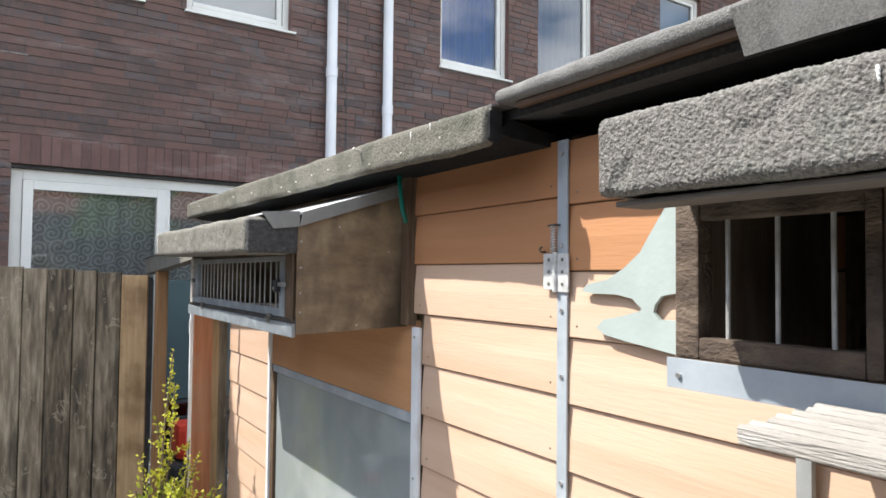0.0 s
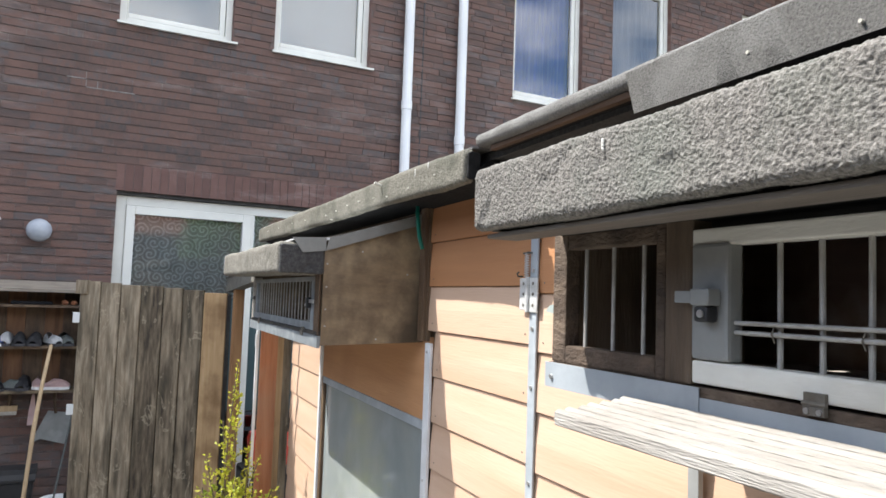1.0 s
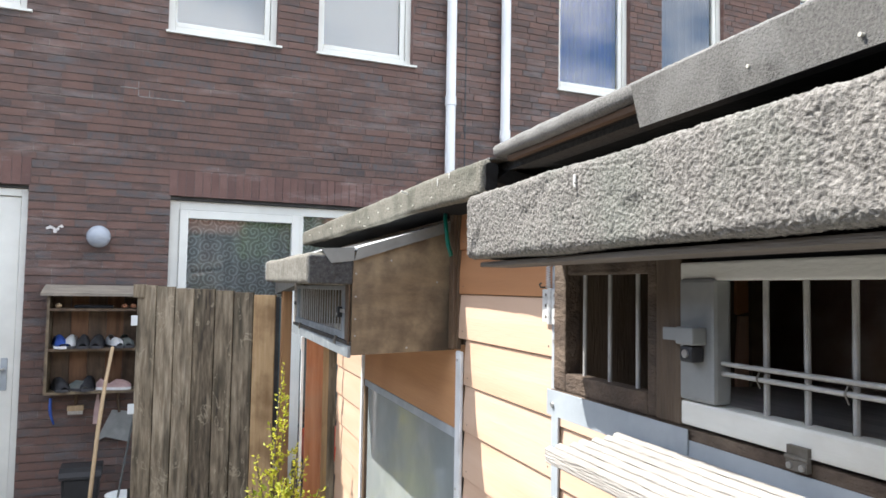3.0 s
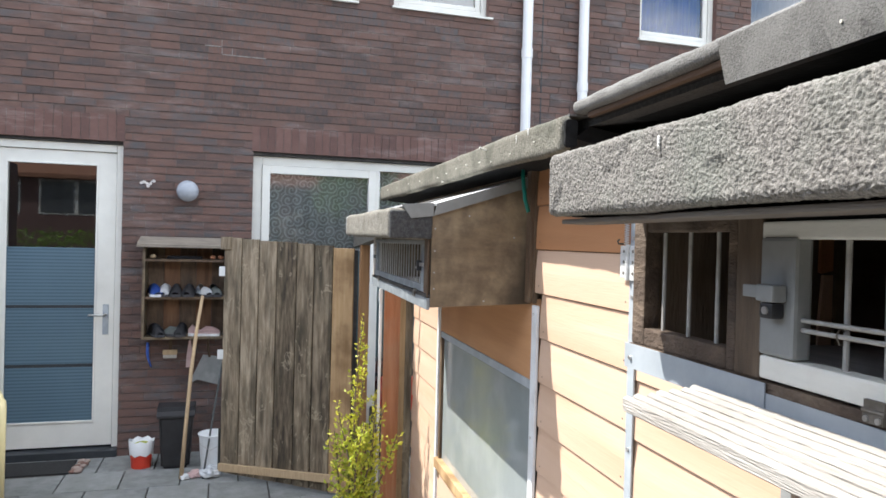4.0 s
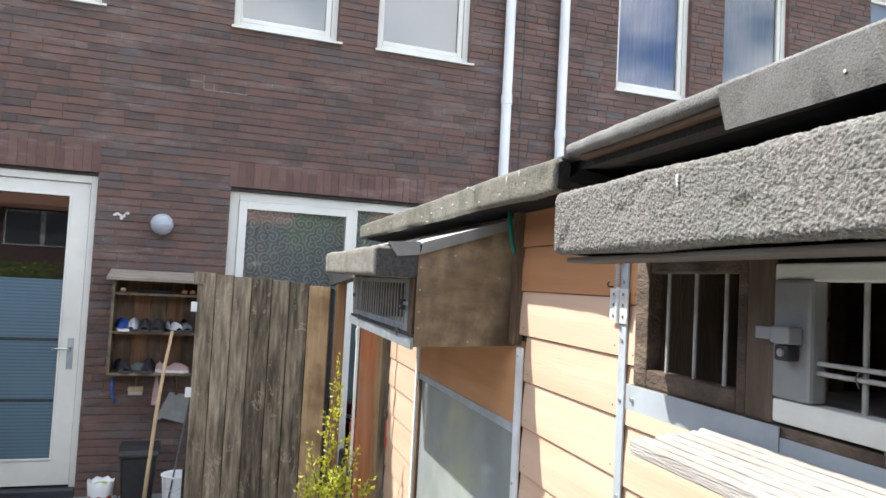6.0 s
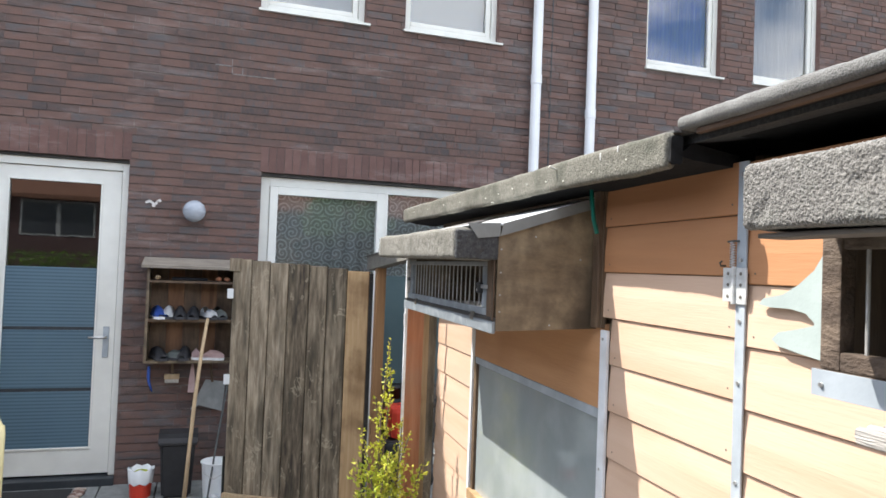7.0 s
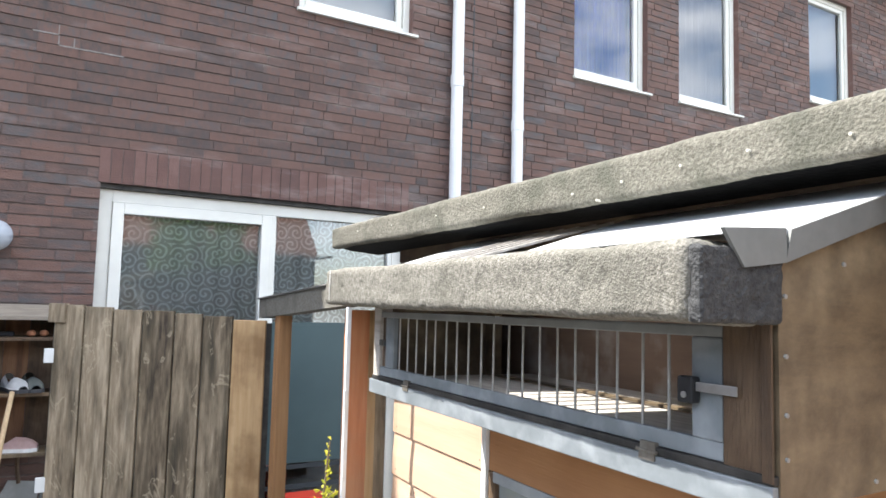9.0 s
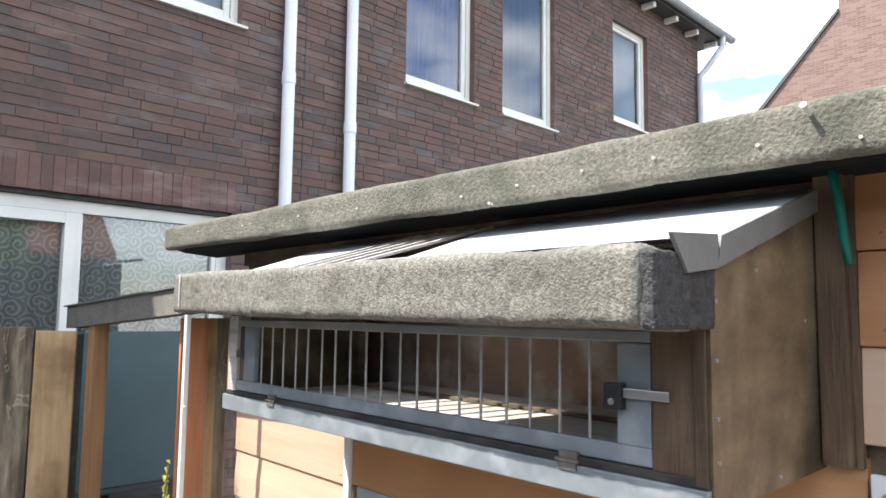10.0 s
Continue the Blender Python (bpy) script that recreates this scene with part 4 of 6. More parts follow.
def leaves(n, place, size, seed, fold=0.25):
    """Many small folded leaves; place(rng) gives a spot and the way a leaf points."""
    rng = random.Random(seed)
    vs, fs = [], []
    for _ in range(n):
        p, d = place(rng)
        d = Vector(d).normalized()
        s = d.cross(Vector((rng.uniform(-1, 1), rng.uniform(-1, 1), rng.uniform(-1, 1)))).normalized()
        u = d.cross(s)
        L = size * rng.uniform(0.6, 1.3)
        p = Vector(p)
        k = len(vs)
        vs += [p, p + d * L * 0.5 + s * L * 0.3 + u * L * fold, p + d * L, p + d * L * 0.5 - s * L * 0.3 + u * L * fold, p + d * L * 0.5]
        fs += [(k, k + 1, k + 4), (k + 1, k + 2, k + 4), (k, k + 4, k + 3), (k + 4, k + 2, k + 3)]
    bm = bmesh.new()
    bv = [bm.verts.new(v) for v in vs]
    for f in fs:
        bm.faces.new([bv[i] for i in f])
    return bm


def crown_spot(cx, cy, cz, r, squash=1.0):
    def spot(rng):
        while True:
            v = Vector((rng.uniform(-1, 1), rng.uniform(-1, 1), rng.uniform(-1, 1)))
            if 0.3 < v.length < 1 and noise.noise(v * 2.2 + Vector((cx, cy, cz))) > -0.12:
                return (cx + v.x * r, cy + v.y * r, cz + v.z * r * squash), (rng.uniform(-1, 1), rng.uniform(-1, 1), rng.uniform(-1, 0.6))
    return spot


TX, TY = 3.75, -7.5
tree = thing("garden_tree", (TX, TY, 0), "leafy green tree across the yard", "tree")
bm = bmesh.new()
tube(bm, [(TX, TY, 0), (TX + 0.05, TY, 1.2), (TX - 0.05, TY + 0.05, 2.2), (TX + 0.1, TY, 3.4)], [0.14, 0.11, 0.08, 0.03])
for a in range(6):
    ca, sa = math.cos(a * 1.9), math.sin(a * 1.9)
    tube(bm, [(TX, TY, 1.7 + 0.2 * a), (TX + 0.6 * ca, TY + 0.6 * sa, 2.4 + 0.2 * a), (TX + 0.95 * ca, TY + 0.95 * sa, 2.9 + 0.2 * a)], [0.05, 0.03, 0.012])
part("trunk", bm, "bark", tree)
part("crown", leaves(5000, crown_spot(TX, TY, 3.2, 1.3, 1.25), 0.15, 3), "tree_leaf", tree)
tagged(solid("hedge", leaves(6000, lambda r: ((r.uniform(-7, 7), r.uniform(-9.4, -8.9) + 0.1 * math.sin(9 * r.random()), r.uniform(0, 1.8)), (r.uniform(-1, 1), 1, r.uniform(-1, 1))), 0.16, 5), "tree_leaf", "clipped green hedge across the yard", "hedge"), kind="stuff")

# Unseen wall, added to hold low sky light off the loft front.
solid("wall_yard", bm_box(-4.5, -4.2, -5.0, 6.1, 0, 3.2), "row_brick", "plain unseen brick wall added to cut the sky's light", "yard wall", "structure")


# ---- pigeon loft ----
def loft(name, bm, mat, label, category, kind="", group="", smooth=False):
    return solid(name, bm, mat, label, category, kind, LOFT, group, smooth)


# Carcass: inner lining with the openings of the two bays, back, ends, floor and roof.
bm = bmesh.new()
cells(bm, "x", 0.014, 0.035, -1.3, 3.83, 0.0, 1.985, [(-0.62, 0.90, 1.615, 1.86), (2.10, 3.20, 1.605, 1.935)])
wall_loft = loft("wall_loft", bm, "brown_ply", "tan-stained timber front wall of the pigeon loft", "loft wall", "structure")
bm = bmesh.new()
box(bm, 1.5, 1.53, -1.3, 3.83, 0.0, 2.25)
box(bm, 0.035, 1.5, -1.33, -1.3, 0.0, 2.03)
box(bm, 0.035, 1.5, 3.80, 3.83, 0.0, 2.03)
box(bm, 0.035, 1.5, 1.43, 1.455, 0.0, 2.0)
loft("wall_loft_back", bm, "brown_ply", "dark wooden back and side walls of the pigeon loft", "loft wall", "structure")
loft("floor", bm_box(0.035, 1.5, -1.3, 3.83, 0.2, 0.23), "dark_wood", "wooden floor inside the pigeon loft", "floor", "structure")
bm = bmesh.new()
prism(bm, [(-0.10, 2.02), (-0.10, 2.045), (1.6, 2.30), (1.6, 2.275)], "y", -1.4, 4.12)
loft("ceiling", bm, "dark_felt", "dark felt-covered flat roof of the pigeon loft", "loft roof", "structure")

# Roof edge: thick felt-wrapped board on the far half, with nails.
edge = thing("roof_edge", (-0.17, 1.44, 1.97), "mossy grey felt-wrapped roof edge with nails along the loft", "roof edge", frame_of=LOFT)
bm = bmesh.new()
felt_block(bm, -0.172, -0.140, 1.468, 4.09, 1.963, 2.041, 0.0060, 0.0009, 0.004, sag=0.002, rounding=0.013, rise=0.0095, grit=130)
part("felt_edge", bm, "mossy_felt", edge, smooth=True)
for u, nz in ((1.62, 2.0), (1.79, 1.992), (1.9546, 1.9884), (2.072, 1.999), (2.22, 2.007), (2.345, 2.007), (2.48, 2.002), (2.545, 1.978), (2.617, 1.999), (2.95, 2.012), (3.2, 2.02), (3.5, 2.022), (3.8, 2.03)):
    bm = bmesh.new()
    cyl(bm, (-0.1752, u, nz), (-0.165, u, nz), 0.0022, seg=10)
    part("nail_head", bm, "nail", edge, "pale nail head")
bm = bmesh.new()
tube(bm, [(-0.168, 2.009, 2.026), (-0.186, 2.009, 2.031), (-0.192, 2.009, 2.034)], [0.0028, 0.0036, 0.0044], seg=8)
part("bent_nail", bm, "nail", edge, "bent nail standing proud of the felt")
bm = bmesh.new()
for v in box(bm, -0.150, 0.06, 1.472, 4.06, 2.0380, 2.0425):
    v.co.z += 0.0095 * (v.co.y - 1.468) + 0.15 * max(0.0, v.co.x)
part("felt_lap", bm, "grey_felt", edge, "grey felt lapped over the roof")
# The soffit's near-black colour paints the shade below the edge.
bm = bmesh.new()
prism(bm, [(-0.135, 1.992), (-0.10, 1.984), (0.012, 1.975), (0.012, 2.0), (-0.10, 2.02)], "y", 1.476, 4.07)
part("soffit", bm, "shade_and_felt_black", edge, "board blackened for the shade under the edge")
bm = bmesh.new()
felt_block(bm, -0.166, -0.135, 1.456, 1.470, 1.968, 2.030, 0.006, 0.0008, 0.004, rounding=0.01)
part("felt_end", bm, "shade_and_felt_black", edge, "torn black felt end")

# Nearer half: a rounded roll of felt over a brown board, and a grey flap further on.
roll = thing("roof_roll", (-0.13, 0.0, 2.0), "weathered grey felt roll along the loft roof", "roof edge", frame_of=LOFT)
bm = bmesh.new()
felt_block(bm, -0.145, -0.06, -1.3, 1.478, 2.040, 2.071, 0.010, 0.0006, 0.003, rounding=0.014)
part("felt_roll", bm, "grey_felt", roll, smooth=True)
part("lath", bm_box(-0.130, -0.117, -1.3, 1.425, 2.028, 2.0395, bevel=0.002), "under_lath", roll, "brown lath under the felt roll")
# Both boards are coloured near-black to paint the shade under the roll.
part("board", bm_box(-0.116, 0.40, -1.3, 1.425, 2.031, 2.0385), "shade_and_felt_black", roll, "roof board blackened for the shade under the roll")
part("inner_board", bm_box(0.40, 0.42, -1.3, 1.425, 1.85, 2.02), "shade_and_felt_black", roll, "black board added as the shade deep in the gap")
bm = bmesh.new()
nu = 60
top, mid, low = [], [], []
for k in range(nu + 1):
    u = 0.955 - 2.2 * k / nu
    wob = 0.003 * noise.noise((u * 6, 3, 1))
    top.append(bm.verts.new((-0.10, u, 2.074 + wob)))
    mid.append(bm.verts.new((-0.151 + wob, u, 2.058)))
    low.append(bm.verts.new((-0.149 + 2 * wob, u - (0.018 if k == 0 else 0), 1.992 + wob)))
for a, b in ((top, mid), (mid, low)):
    for k in range(nu):
        bm.faces.new((a[k], a[k + 1], b[k + 1], b[k]))
bmesh.ops.solidify(bm, geom=bm.faces[:], thickness=0.004)
flap = part("felt_flap", bm, "grey_felt", roll, "grey slated felt flap folded over the edge", smooth=True)
for u, nz in ((0.723, 2.018), (0.58, 2.006), (0.42, 2.012), (0.3, 2.01)):
    bm = bmesh.new()
    cyl(bm, (-0.1535, u, nz), (-0.146, u, nz), 0.0022, seg=10)
    part("nail_head", bm, "nail", roll, "pale nail head")

# Boarding; boards above 1.72 have the roof's shade put into their colour.
CLAP = 0.128


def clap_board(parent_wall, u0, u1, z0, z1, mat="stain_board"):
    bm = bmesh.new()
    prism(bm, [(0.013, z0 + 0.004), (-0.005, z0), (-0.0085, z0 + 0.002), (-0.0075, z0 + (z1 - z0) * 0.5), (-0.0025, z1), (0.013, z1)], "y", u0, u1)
    part("board", bm, "shaded_board" if z0 > 1.72 else mat, parent_wall, "orange-brown board with the roof's shade in its colour" if z0 > 1.72 else "")
    if z0 > 0.9 and u1 - u0 < 0.7:
        for nu in (u0 + 0.03, u1 - 0.03):
            bm = bmesh.new()
            cyl(bm, (-0.0092, nu, z0 + 0.022), (-0.006, nu, z0 + 0.022), 0.0021, seg=8)
            part("nail_head", bm, "tarnish", parent_wall)


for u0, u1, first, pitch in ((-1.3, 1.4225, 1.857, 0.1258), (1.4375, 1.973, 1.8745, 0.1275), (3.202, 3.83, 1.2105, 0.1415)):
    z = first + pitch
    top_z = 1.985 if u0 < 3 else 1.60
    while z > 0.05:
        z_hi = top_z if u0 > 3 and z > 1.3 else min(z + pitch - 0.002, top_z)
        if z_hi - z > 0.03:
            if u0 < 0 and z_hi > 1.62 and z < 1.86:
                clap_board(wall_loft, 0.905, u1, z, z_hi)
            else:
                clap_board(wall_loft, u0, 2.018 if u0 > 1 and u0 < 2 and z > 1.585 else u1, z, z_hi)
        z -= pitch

# Metal strips, hinge and latch on the front.
strip = thing("joint_strip", (0, 1.43, 0), "grey flat metal strip screwed over the joint of the boards", "metal strip", frame_of=LOFT)
part("strip", bm_box(-0.014, -0.0095, 1.414, 1.4425, 0.05, 1.982, bevel=0.001), "zinc", strip)
for sz in (1.955, 1.78, 1.655, 1.53, 1.33, 1.1):
    screw(strip, -0.015, 1.428, sz, 0.0045)
hinge = thing("spring_closer", (-0.02, 1.45, 1.66), "white-splashed spring closer on the loft front", "door closer", frame_of=LOFT)
for ua, ub, za in ((1.406, 1.4385, 1.690), (1.4445, 1.479, 1.694)):
    plate = part("plate", bm_box(-0.0185, -0.0145, ua, ub, za, 1.764, bevel=0.0015), "hinge_white", hinge, "white-splashed hinge plate")
    for sz in (1.752, 1.729, 1.705):
        bm = bmesh.new()
        cyl(bm, (-0.0195, (ua + ub) / 2, sz), (-0.018, (ua + ub) / 2, sz), 0.0036, seg=10)
        part("screw", bm, "tarnish", plate)
for za in (1.690, 1.7095, 1.729, 1.7485):
    bm = bmesh.new()
    cyl(bm, (-0.020, 1.4415, za), (-0.020, 1.4415, za + 0.018), 0.0052)
    part("barrel", bm, "hinge_white", hinge)
bm = bmesh.new()
tube(bm, [(-0.021 + 0.005 * math.cos(k * 0.9), 1.4465 + 0.005 * math.sin(k * 0.9), 1.766 + 0.00075 * k) for k in range(70)], 0.0013, seg=5)
part("spring", bm, "steel", hinge)
bm = bmesh.new()
tube(bm, [(-0.019, 1.428, 1.818), (-0.024, 1.438, 1.819), (-0.022, 1.460, 1.818)], 0.0022, seg=6)
part("spring_arm", bm, "dark_metal", hinge)
bm = bmesh.new()
tube(bm, [(-0.006, 1.485, 1.768), (-0.019, 1.486, 1.768), (-0.023, 1.484, 1.774), (-0.019, 1.482, 1.778)], 0.002, seg=6)
part("hook", bm, "dark_metal", hinge)
strip = thing("white_strip", (0, 1.99, 0), "white metal edging strip beside the plastic panel", "metal strip", frame_of=LOFT)
part("strip", bm_box(-0.020, -0.0095, 1.972, 2.010, 0.05, 1.585, bevel=0.003), "white_strip", strip)
for sz in (1.56, 1.2):
    screw(strip, -0.021, 1.992, sz, 0.004)
strip = thing("white_strip", (0, 3.185, 0), "thin white metal strip beside the far boards", "metal strip", frame_of=LOFT)
part("strip", bm_box(-0.022, -0.010, 3.178, 3.201, 0.05, 1.56, bevel=0.002), "white_strip", strip)

# Plastic panel with its rails.
panel = thing("infill_screen", (0, 2.0, 0.7), "grey translucent plastic panel in a timber frame below the bay", "wall panel", frame_of=LOFT)
part("sheet", bm_box(-0.002, 0.010, 2.018, 3.14, 0.79, 1.345), "plastic_sheet", panel)
part("top_rail", bm_box(-0.016, -0.003, 2.018, 3.15, 1.335, 1.362, bevel=0.002), "zinc", panel, "grey metal top rail")
bm = bmesh.new()
prism(bm, [(0.013, 1.362), (-0.012, 1.362), (-0.010, 1.52), (0.0, 1.60), (0.013, 1.60)], "y", 2.018, 3.176)
part("head_board", bm, "plain_board", panel, "tan head board")
part("jamb", bm_box(-0.014, 0.012, 3.142, 3.176, 0.70, 1.36, bevel=0.002), "dark_wood", panel, "dark brown jamb")
part("bottom_rail", bm_box(-0.03, 0.012, 2.018, 3.176, 0.745, 0.79, bevel=0.004), "new_plank", panel, "pale yellow timber bottom rail")
for k in range(2):
    part("board", bm_box(-0.012, 0.012, 2.018, 3.176, 0.05 + 0.35 * k, 0.395 + 0.35 * k), "stain_board", panel)

# Grey-green cut-out board on the wall.
cut = [(1.366, 1.694), (1.352, 1.706), (1.30, 1.716), (1.262, 1.735), (1.225, 1.762), (1.205, 1.79), (1.17, 1.835), (1.09, 1.835), (1.09, 1.69), (1.155, 1.695), (1.18, 1.69), (1.193, 1.676),
       (1.197, 1.664), (1.185, 1.652), (1.09, 1.655), (1.09, 1.592), (1.155, 1.600), (1.26, 1.612), (1.308, 1.619), (1.328, 1.630), (1.31, 1.645), (1.262, 1.655), (1.225, 1.664), (1.222, 1.668), (1.243, 1.684), (1.28, 1.69), (1.335, 1.690)]
bm = bmesh.new()
prism(bm, cut, "x", -0.021, -0.0135)
loft("cutout_board", bm, "grey_green", "grey-green painted cut-out board fixed to the wall", "wall ornament")

# ---- far bay: barred box with ply side, felt fascia and sheet roof ----
bay = thing("barred_bay", (-0.31, 2.07, 1.565), "brown plywood bay with a barred front, hung on the loft wall", "loft bay", frame_of=LOFT)
bm = bmesh.new()
prism(bm, [(-0.312, 1.570), (-0.312, 1.836), (0.012, 1.945), (0.012, 1.583)], "y", 2.068, 2.083)
side = part("side_panel", bm, "brown_ply", bay, "stained brown plywood side")
for sz, sx in ((1.80, -0.302), (1.735, -0.302), (1.672, -0.302), (1.625, -0.302), (1.59, -0.15), (1.84, -0.2), (1.78, -0.06)):
    bm = bmesh.new()
    cyl(bm, (sx, 2.0655, sz), (sx, 2.069, sz), 0.0027, seg=8)
    part("screw", bm, "dull_zinc", side)
bm = bmesh.new()
prism(bm, [(-0.312, 1.570), (-0.312, 1.836), (0.012, 1.945), (0.012, 1.583)], "y", 3.245, 3.26)
part("side_panel", bm, "brown_ply", bay)
part("batten", bm_box(-0.024, 0.012, 2.028, 2.066, 1.588, 1.985, bevel=0.004), "dark_wood", bay, "dark corner batten")
part("corner_bead", bm_box(-0.012, -0.0005, 2.0185, 2.0275, 1.588, 1.98), "dark_wood", bay)
part("floor_board", bm_box(-0.30, 0.16, 2.083, 3.245, 1.583, 1.60), "bleached", bay, "droppings-pale floor board")
part("corner_post", bm_box(-0.318, -0.285, 2.083, 2.139, 1.60, 1.775, bevel=0.003), "dark_wood", bay, "dark brown corner post")
part("corner_bead", bm_box(-0.3215, -0.3185, 2.070, 2.084, 1.60, 1.775, bevel=0.001), "dark_wood", bay, "dark worn corner strip")
part("corner_post", bm_box(-0.318, -0.285, 3.205, 3.245, 1.60, 1.775, bevel=0.003), "bleached", bay, "pale bare corner post")
part("sill_strip", bm_box(-0.322, -0.312, 2.07, 3.26, 1.563, 1.597, bevel=0.002), "sill_zinc", bay, "splashed grey metal sill strip")
bm = bmesh.new()
box(bm, -0.321, -0.306, 2.07, 3.245, 1.5975, 1.608, 0.002)
part("rubber_strip", bm, "rubber", bay, "black tarred strip")
grille = part("grille", bm_box(-0.316, -0.304, 2.14, 3.205, 1.609, 1.631, bevel=0.002), "sill_zinc", bay, "grey metal drop-down grille")
part("top_rail", bm_box(-0.316, -0.304, 2.14, 3.205, 1.752, 1.766, bevel=0.002), "dull_zinc", grille)
part("end_plate", bm_box(-0.317, -0.303, 2.14, 2.187, 1.631, 1.752, bevel=0.003), "sill_zinc", grille)
part("end_plate", bm_box(-0.317, -0.303, 3.122, 3.17, 1.631, 1.752, bevel=0.003), "sill_zinc", grille)
part("end_plate", bm_box(-0.310, -0.300, 3.172, 3.205, 1.631, 1.752, bevel=0.003), "dark_wood", grille)
for k in range(19):
    bm = bmesh.new()
    u = 2.232 + 0.0483 * k + 0.002 * math.sin(k * 3.7)
    cyl(bm, (-0.309, u + 0.001 * math.sin(k), 1.629), (-0.309, u, 1.754), 0.0021, seg=8)
    part("bar", bm, "bar_paint", grille)
for u in (2.257, 3.03):
    h = part("hinge", bm_box(-0.3225, -0.3165, u - 0.014, u + 0.014, 1.602, 1.613), "tarnish", bay, "small tarnished butt hinge")
    part("leaf", bm_box(-0.3245, -0.322, u - 0.014, u + 0.014, 1.590, 1.601), "tarnish", h)
    bm = bmesh.new()
    cyl(bm, (-0.324, u - 0.018, 1.6015), (-0.324, u + 0.018, 1.6015), 0.0025, seg=8)
    part("barrel", bm, "tarnish", h)
lock = part("latch", bm_box(-0.332, -0.318, 2.172, 2.196, 1.672, 1.704, bevel=0.003), "black_plastic", bay, "black latch body")
part("strap", bm_box(-0.326, -0.3235, 2.112, 2.172, 1.687, 1.698, bevel=0.001), "steel", lock, "steel latch strap")
bm = bmesh.new()
cyl(bm, (-0.334, 2.184, 1.682), (-0.331, 2.184, 1.682), 0.004, seg=10)
part("rivet", bm, "steel", lock)
lock = part("catch", bm_box(-0.326, -0.318, 3.165, 3.19, 1.683, 1.698, bevel=0.002), "dark_metal", bay)

fascia = thing("felt_fascia", (-0.44, 2.075, 1.765), "gritty grey felt-wrapped fascia on the barred bay", "fascia", frame_of=LOFT)
bm = bmesh.new()
felt_block(bm, -0.442, -0.323, 2.074, 3.285, 1.768, 1.856, 0.0050, 0.0013, 0.004, rounding=0.014, seed=3.3, rise=0.010, grit=150)
part("felt", bm, "felt", fascia, smooth=True)
# Dark felt end; its colour also takes in the shade on this side.
bm = bmesh.new()
felt_block(bm, -0.437, -0.312, 2.0600, 2.0790, 1.769, 1.850, 0.005, 0.0012, 0.003, rounding=0.006, seed=1.3)
part("felt_end", bm, "dark_felt", fascia, "dark folded felt end with its side's shade in the colour")
bay_roof = thing("sheet_roof", (-0.3, 2.06, 1.84), "white-grey sheet metal roof on the barred bay", "bay roof", frame_of=LOFT)
for u0, u1, nm in ((2.064, 2.66, "sheet"), (2.97, 3.27, "sheet")):
    bm = bmesh.new()
    prism(bm, [(-0.40, 1.862), (-0.40, 1.866), (-0.294, 1.874), (0.01, 1.972), (0.01, 1.966), (-0.294, 1.868)], "y", u0, u1)
    part(nm, bm, "roof_sheet", bay_roof)
bm = bmesh.new()
prism(bm, [(-0.31, 1.836), (-0.30, 1.873), (0.01, 1.971), (0.01, 1.941)], "y", 2.0585, 2.0635)
part("verge_trim", bm, "verge", bay_roof, "grey metal verge trim")
bm = bmesh.new()
prism(bm, [(-0.405, 1.868), (-0.31, 1.874), (-0.31, 1.836), (-0.375, 1.828)], "y", 2.0575, 2.0625)
part("verge_trim", bm, "verge", bay_roof)
for k in range(5):
    u = 2.70 + 0.058 * k
    bm = bmesh.new()
    prism(bm, [(-0.36, 1.864), (-0.36, 1.869), (0.01, 1.972), (0.01, 1.966)], "y", u, u + 0.012)
    part("slat", bm, "bleached", bay_roof, "pale wooden slat")
loft("wall_bay_head", bm_box(-0.002, 0.012, 2.066, 3.83, 1.935, 1.99), "dark_wood_long", "dark head board above the bay roof", "loft wall", "structure")
hose = bmesh.new()
tube(hose, [(-0.05, 2.03, 1.985), (-0.052, 2.026, 1.96), (-0.05, 2.022, 1.93), (-0.045, 2.02, 1.89), (-0.035, 2.018, 1.855)], 0.006, seg=10)
loft("green_cord", hose, "green_hose", "dark green cord hanging under the roof edge", "cord", smooth=True)

part("back_board", bm_box(0.16, 0.175, 1.48, 3.79, 1.50, 1.98), "inner_ply", bay, "tan board at the back of the bay")

# ---- near bay: brown barred hatch, grey grille, sill and felt visor ----
visor = thing("felt_visor", (-0.41, 0.915, 1.78), "thick coarse grey felt-wrapped visor over the near bay", "fascia", frame_of=LOFT)
bm = bmesh.new()
felt_block(bm, -0.420, -0.335, -0.12, 0.910, 1.797, 1.876, 0.0010, 0.00125, 0.002, rounding=0.009, seed=7.7, grit=400)
part("felt", bm, "coarse_felt", visor, smooth=True)
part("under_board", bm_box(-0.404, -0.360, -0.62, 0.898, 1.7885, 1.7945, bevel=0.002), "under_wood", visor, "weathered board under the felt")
# Near-black colour paints the shade behind the under board.
part("inner_board", bm_box(-0.359, -0.02, -0.62, 0.905, 1.8005, 1.8065), "shade_and_felt_black", visor, "board blackened for the shade inside the visor")
bm = bmesh.new()
prism(bm, [(-0.34, 1.84), (-0.34, 1.872), (-0.02, 1.96), (-0.02, 1.93)], "y", -0.62, 0.905)
part("roof_board", bm, "dark_felt", visor, "dark felt roof board")

near = thing("barred_hatch_bay", (-0.26, 0.94, 1.60), "near bay with a brown barred hatch and a grey grille", "loft bay", frame_of=LOFT)
bm = bmesh.new()
prism(bm, [(-0.2750, 1.61), (-0.2750, 1.80), (0.012, 1.92), (0.012, 1.61)], "y", 0.910, 0.923)
part("side_panel", bm, "brown_post", near, "dark weathered side board")
part("floor_board", bm_box(-0.255, 0.16, -0.60, 0.910, 1.612, 1.63), "bleached", near)
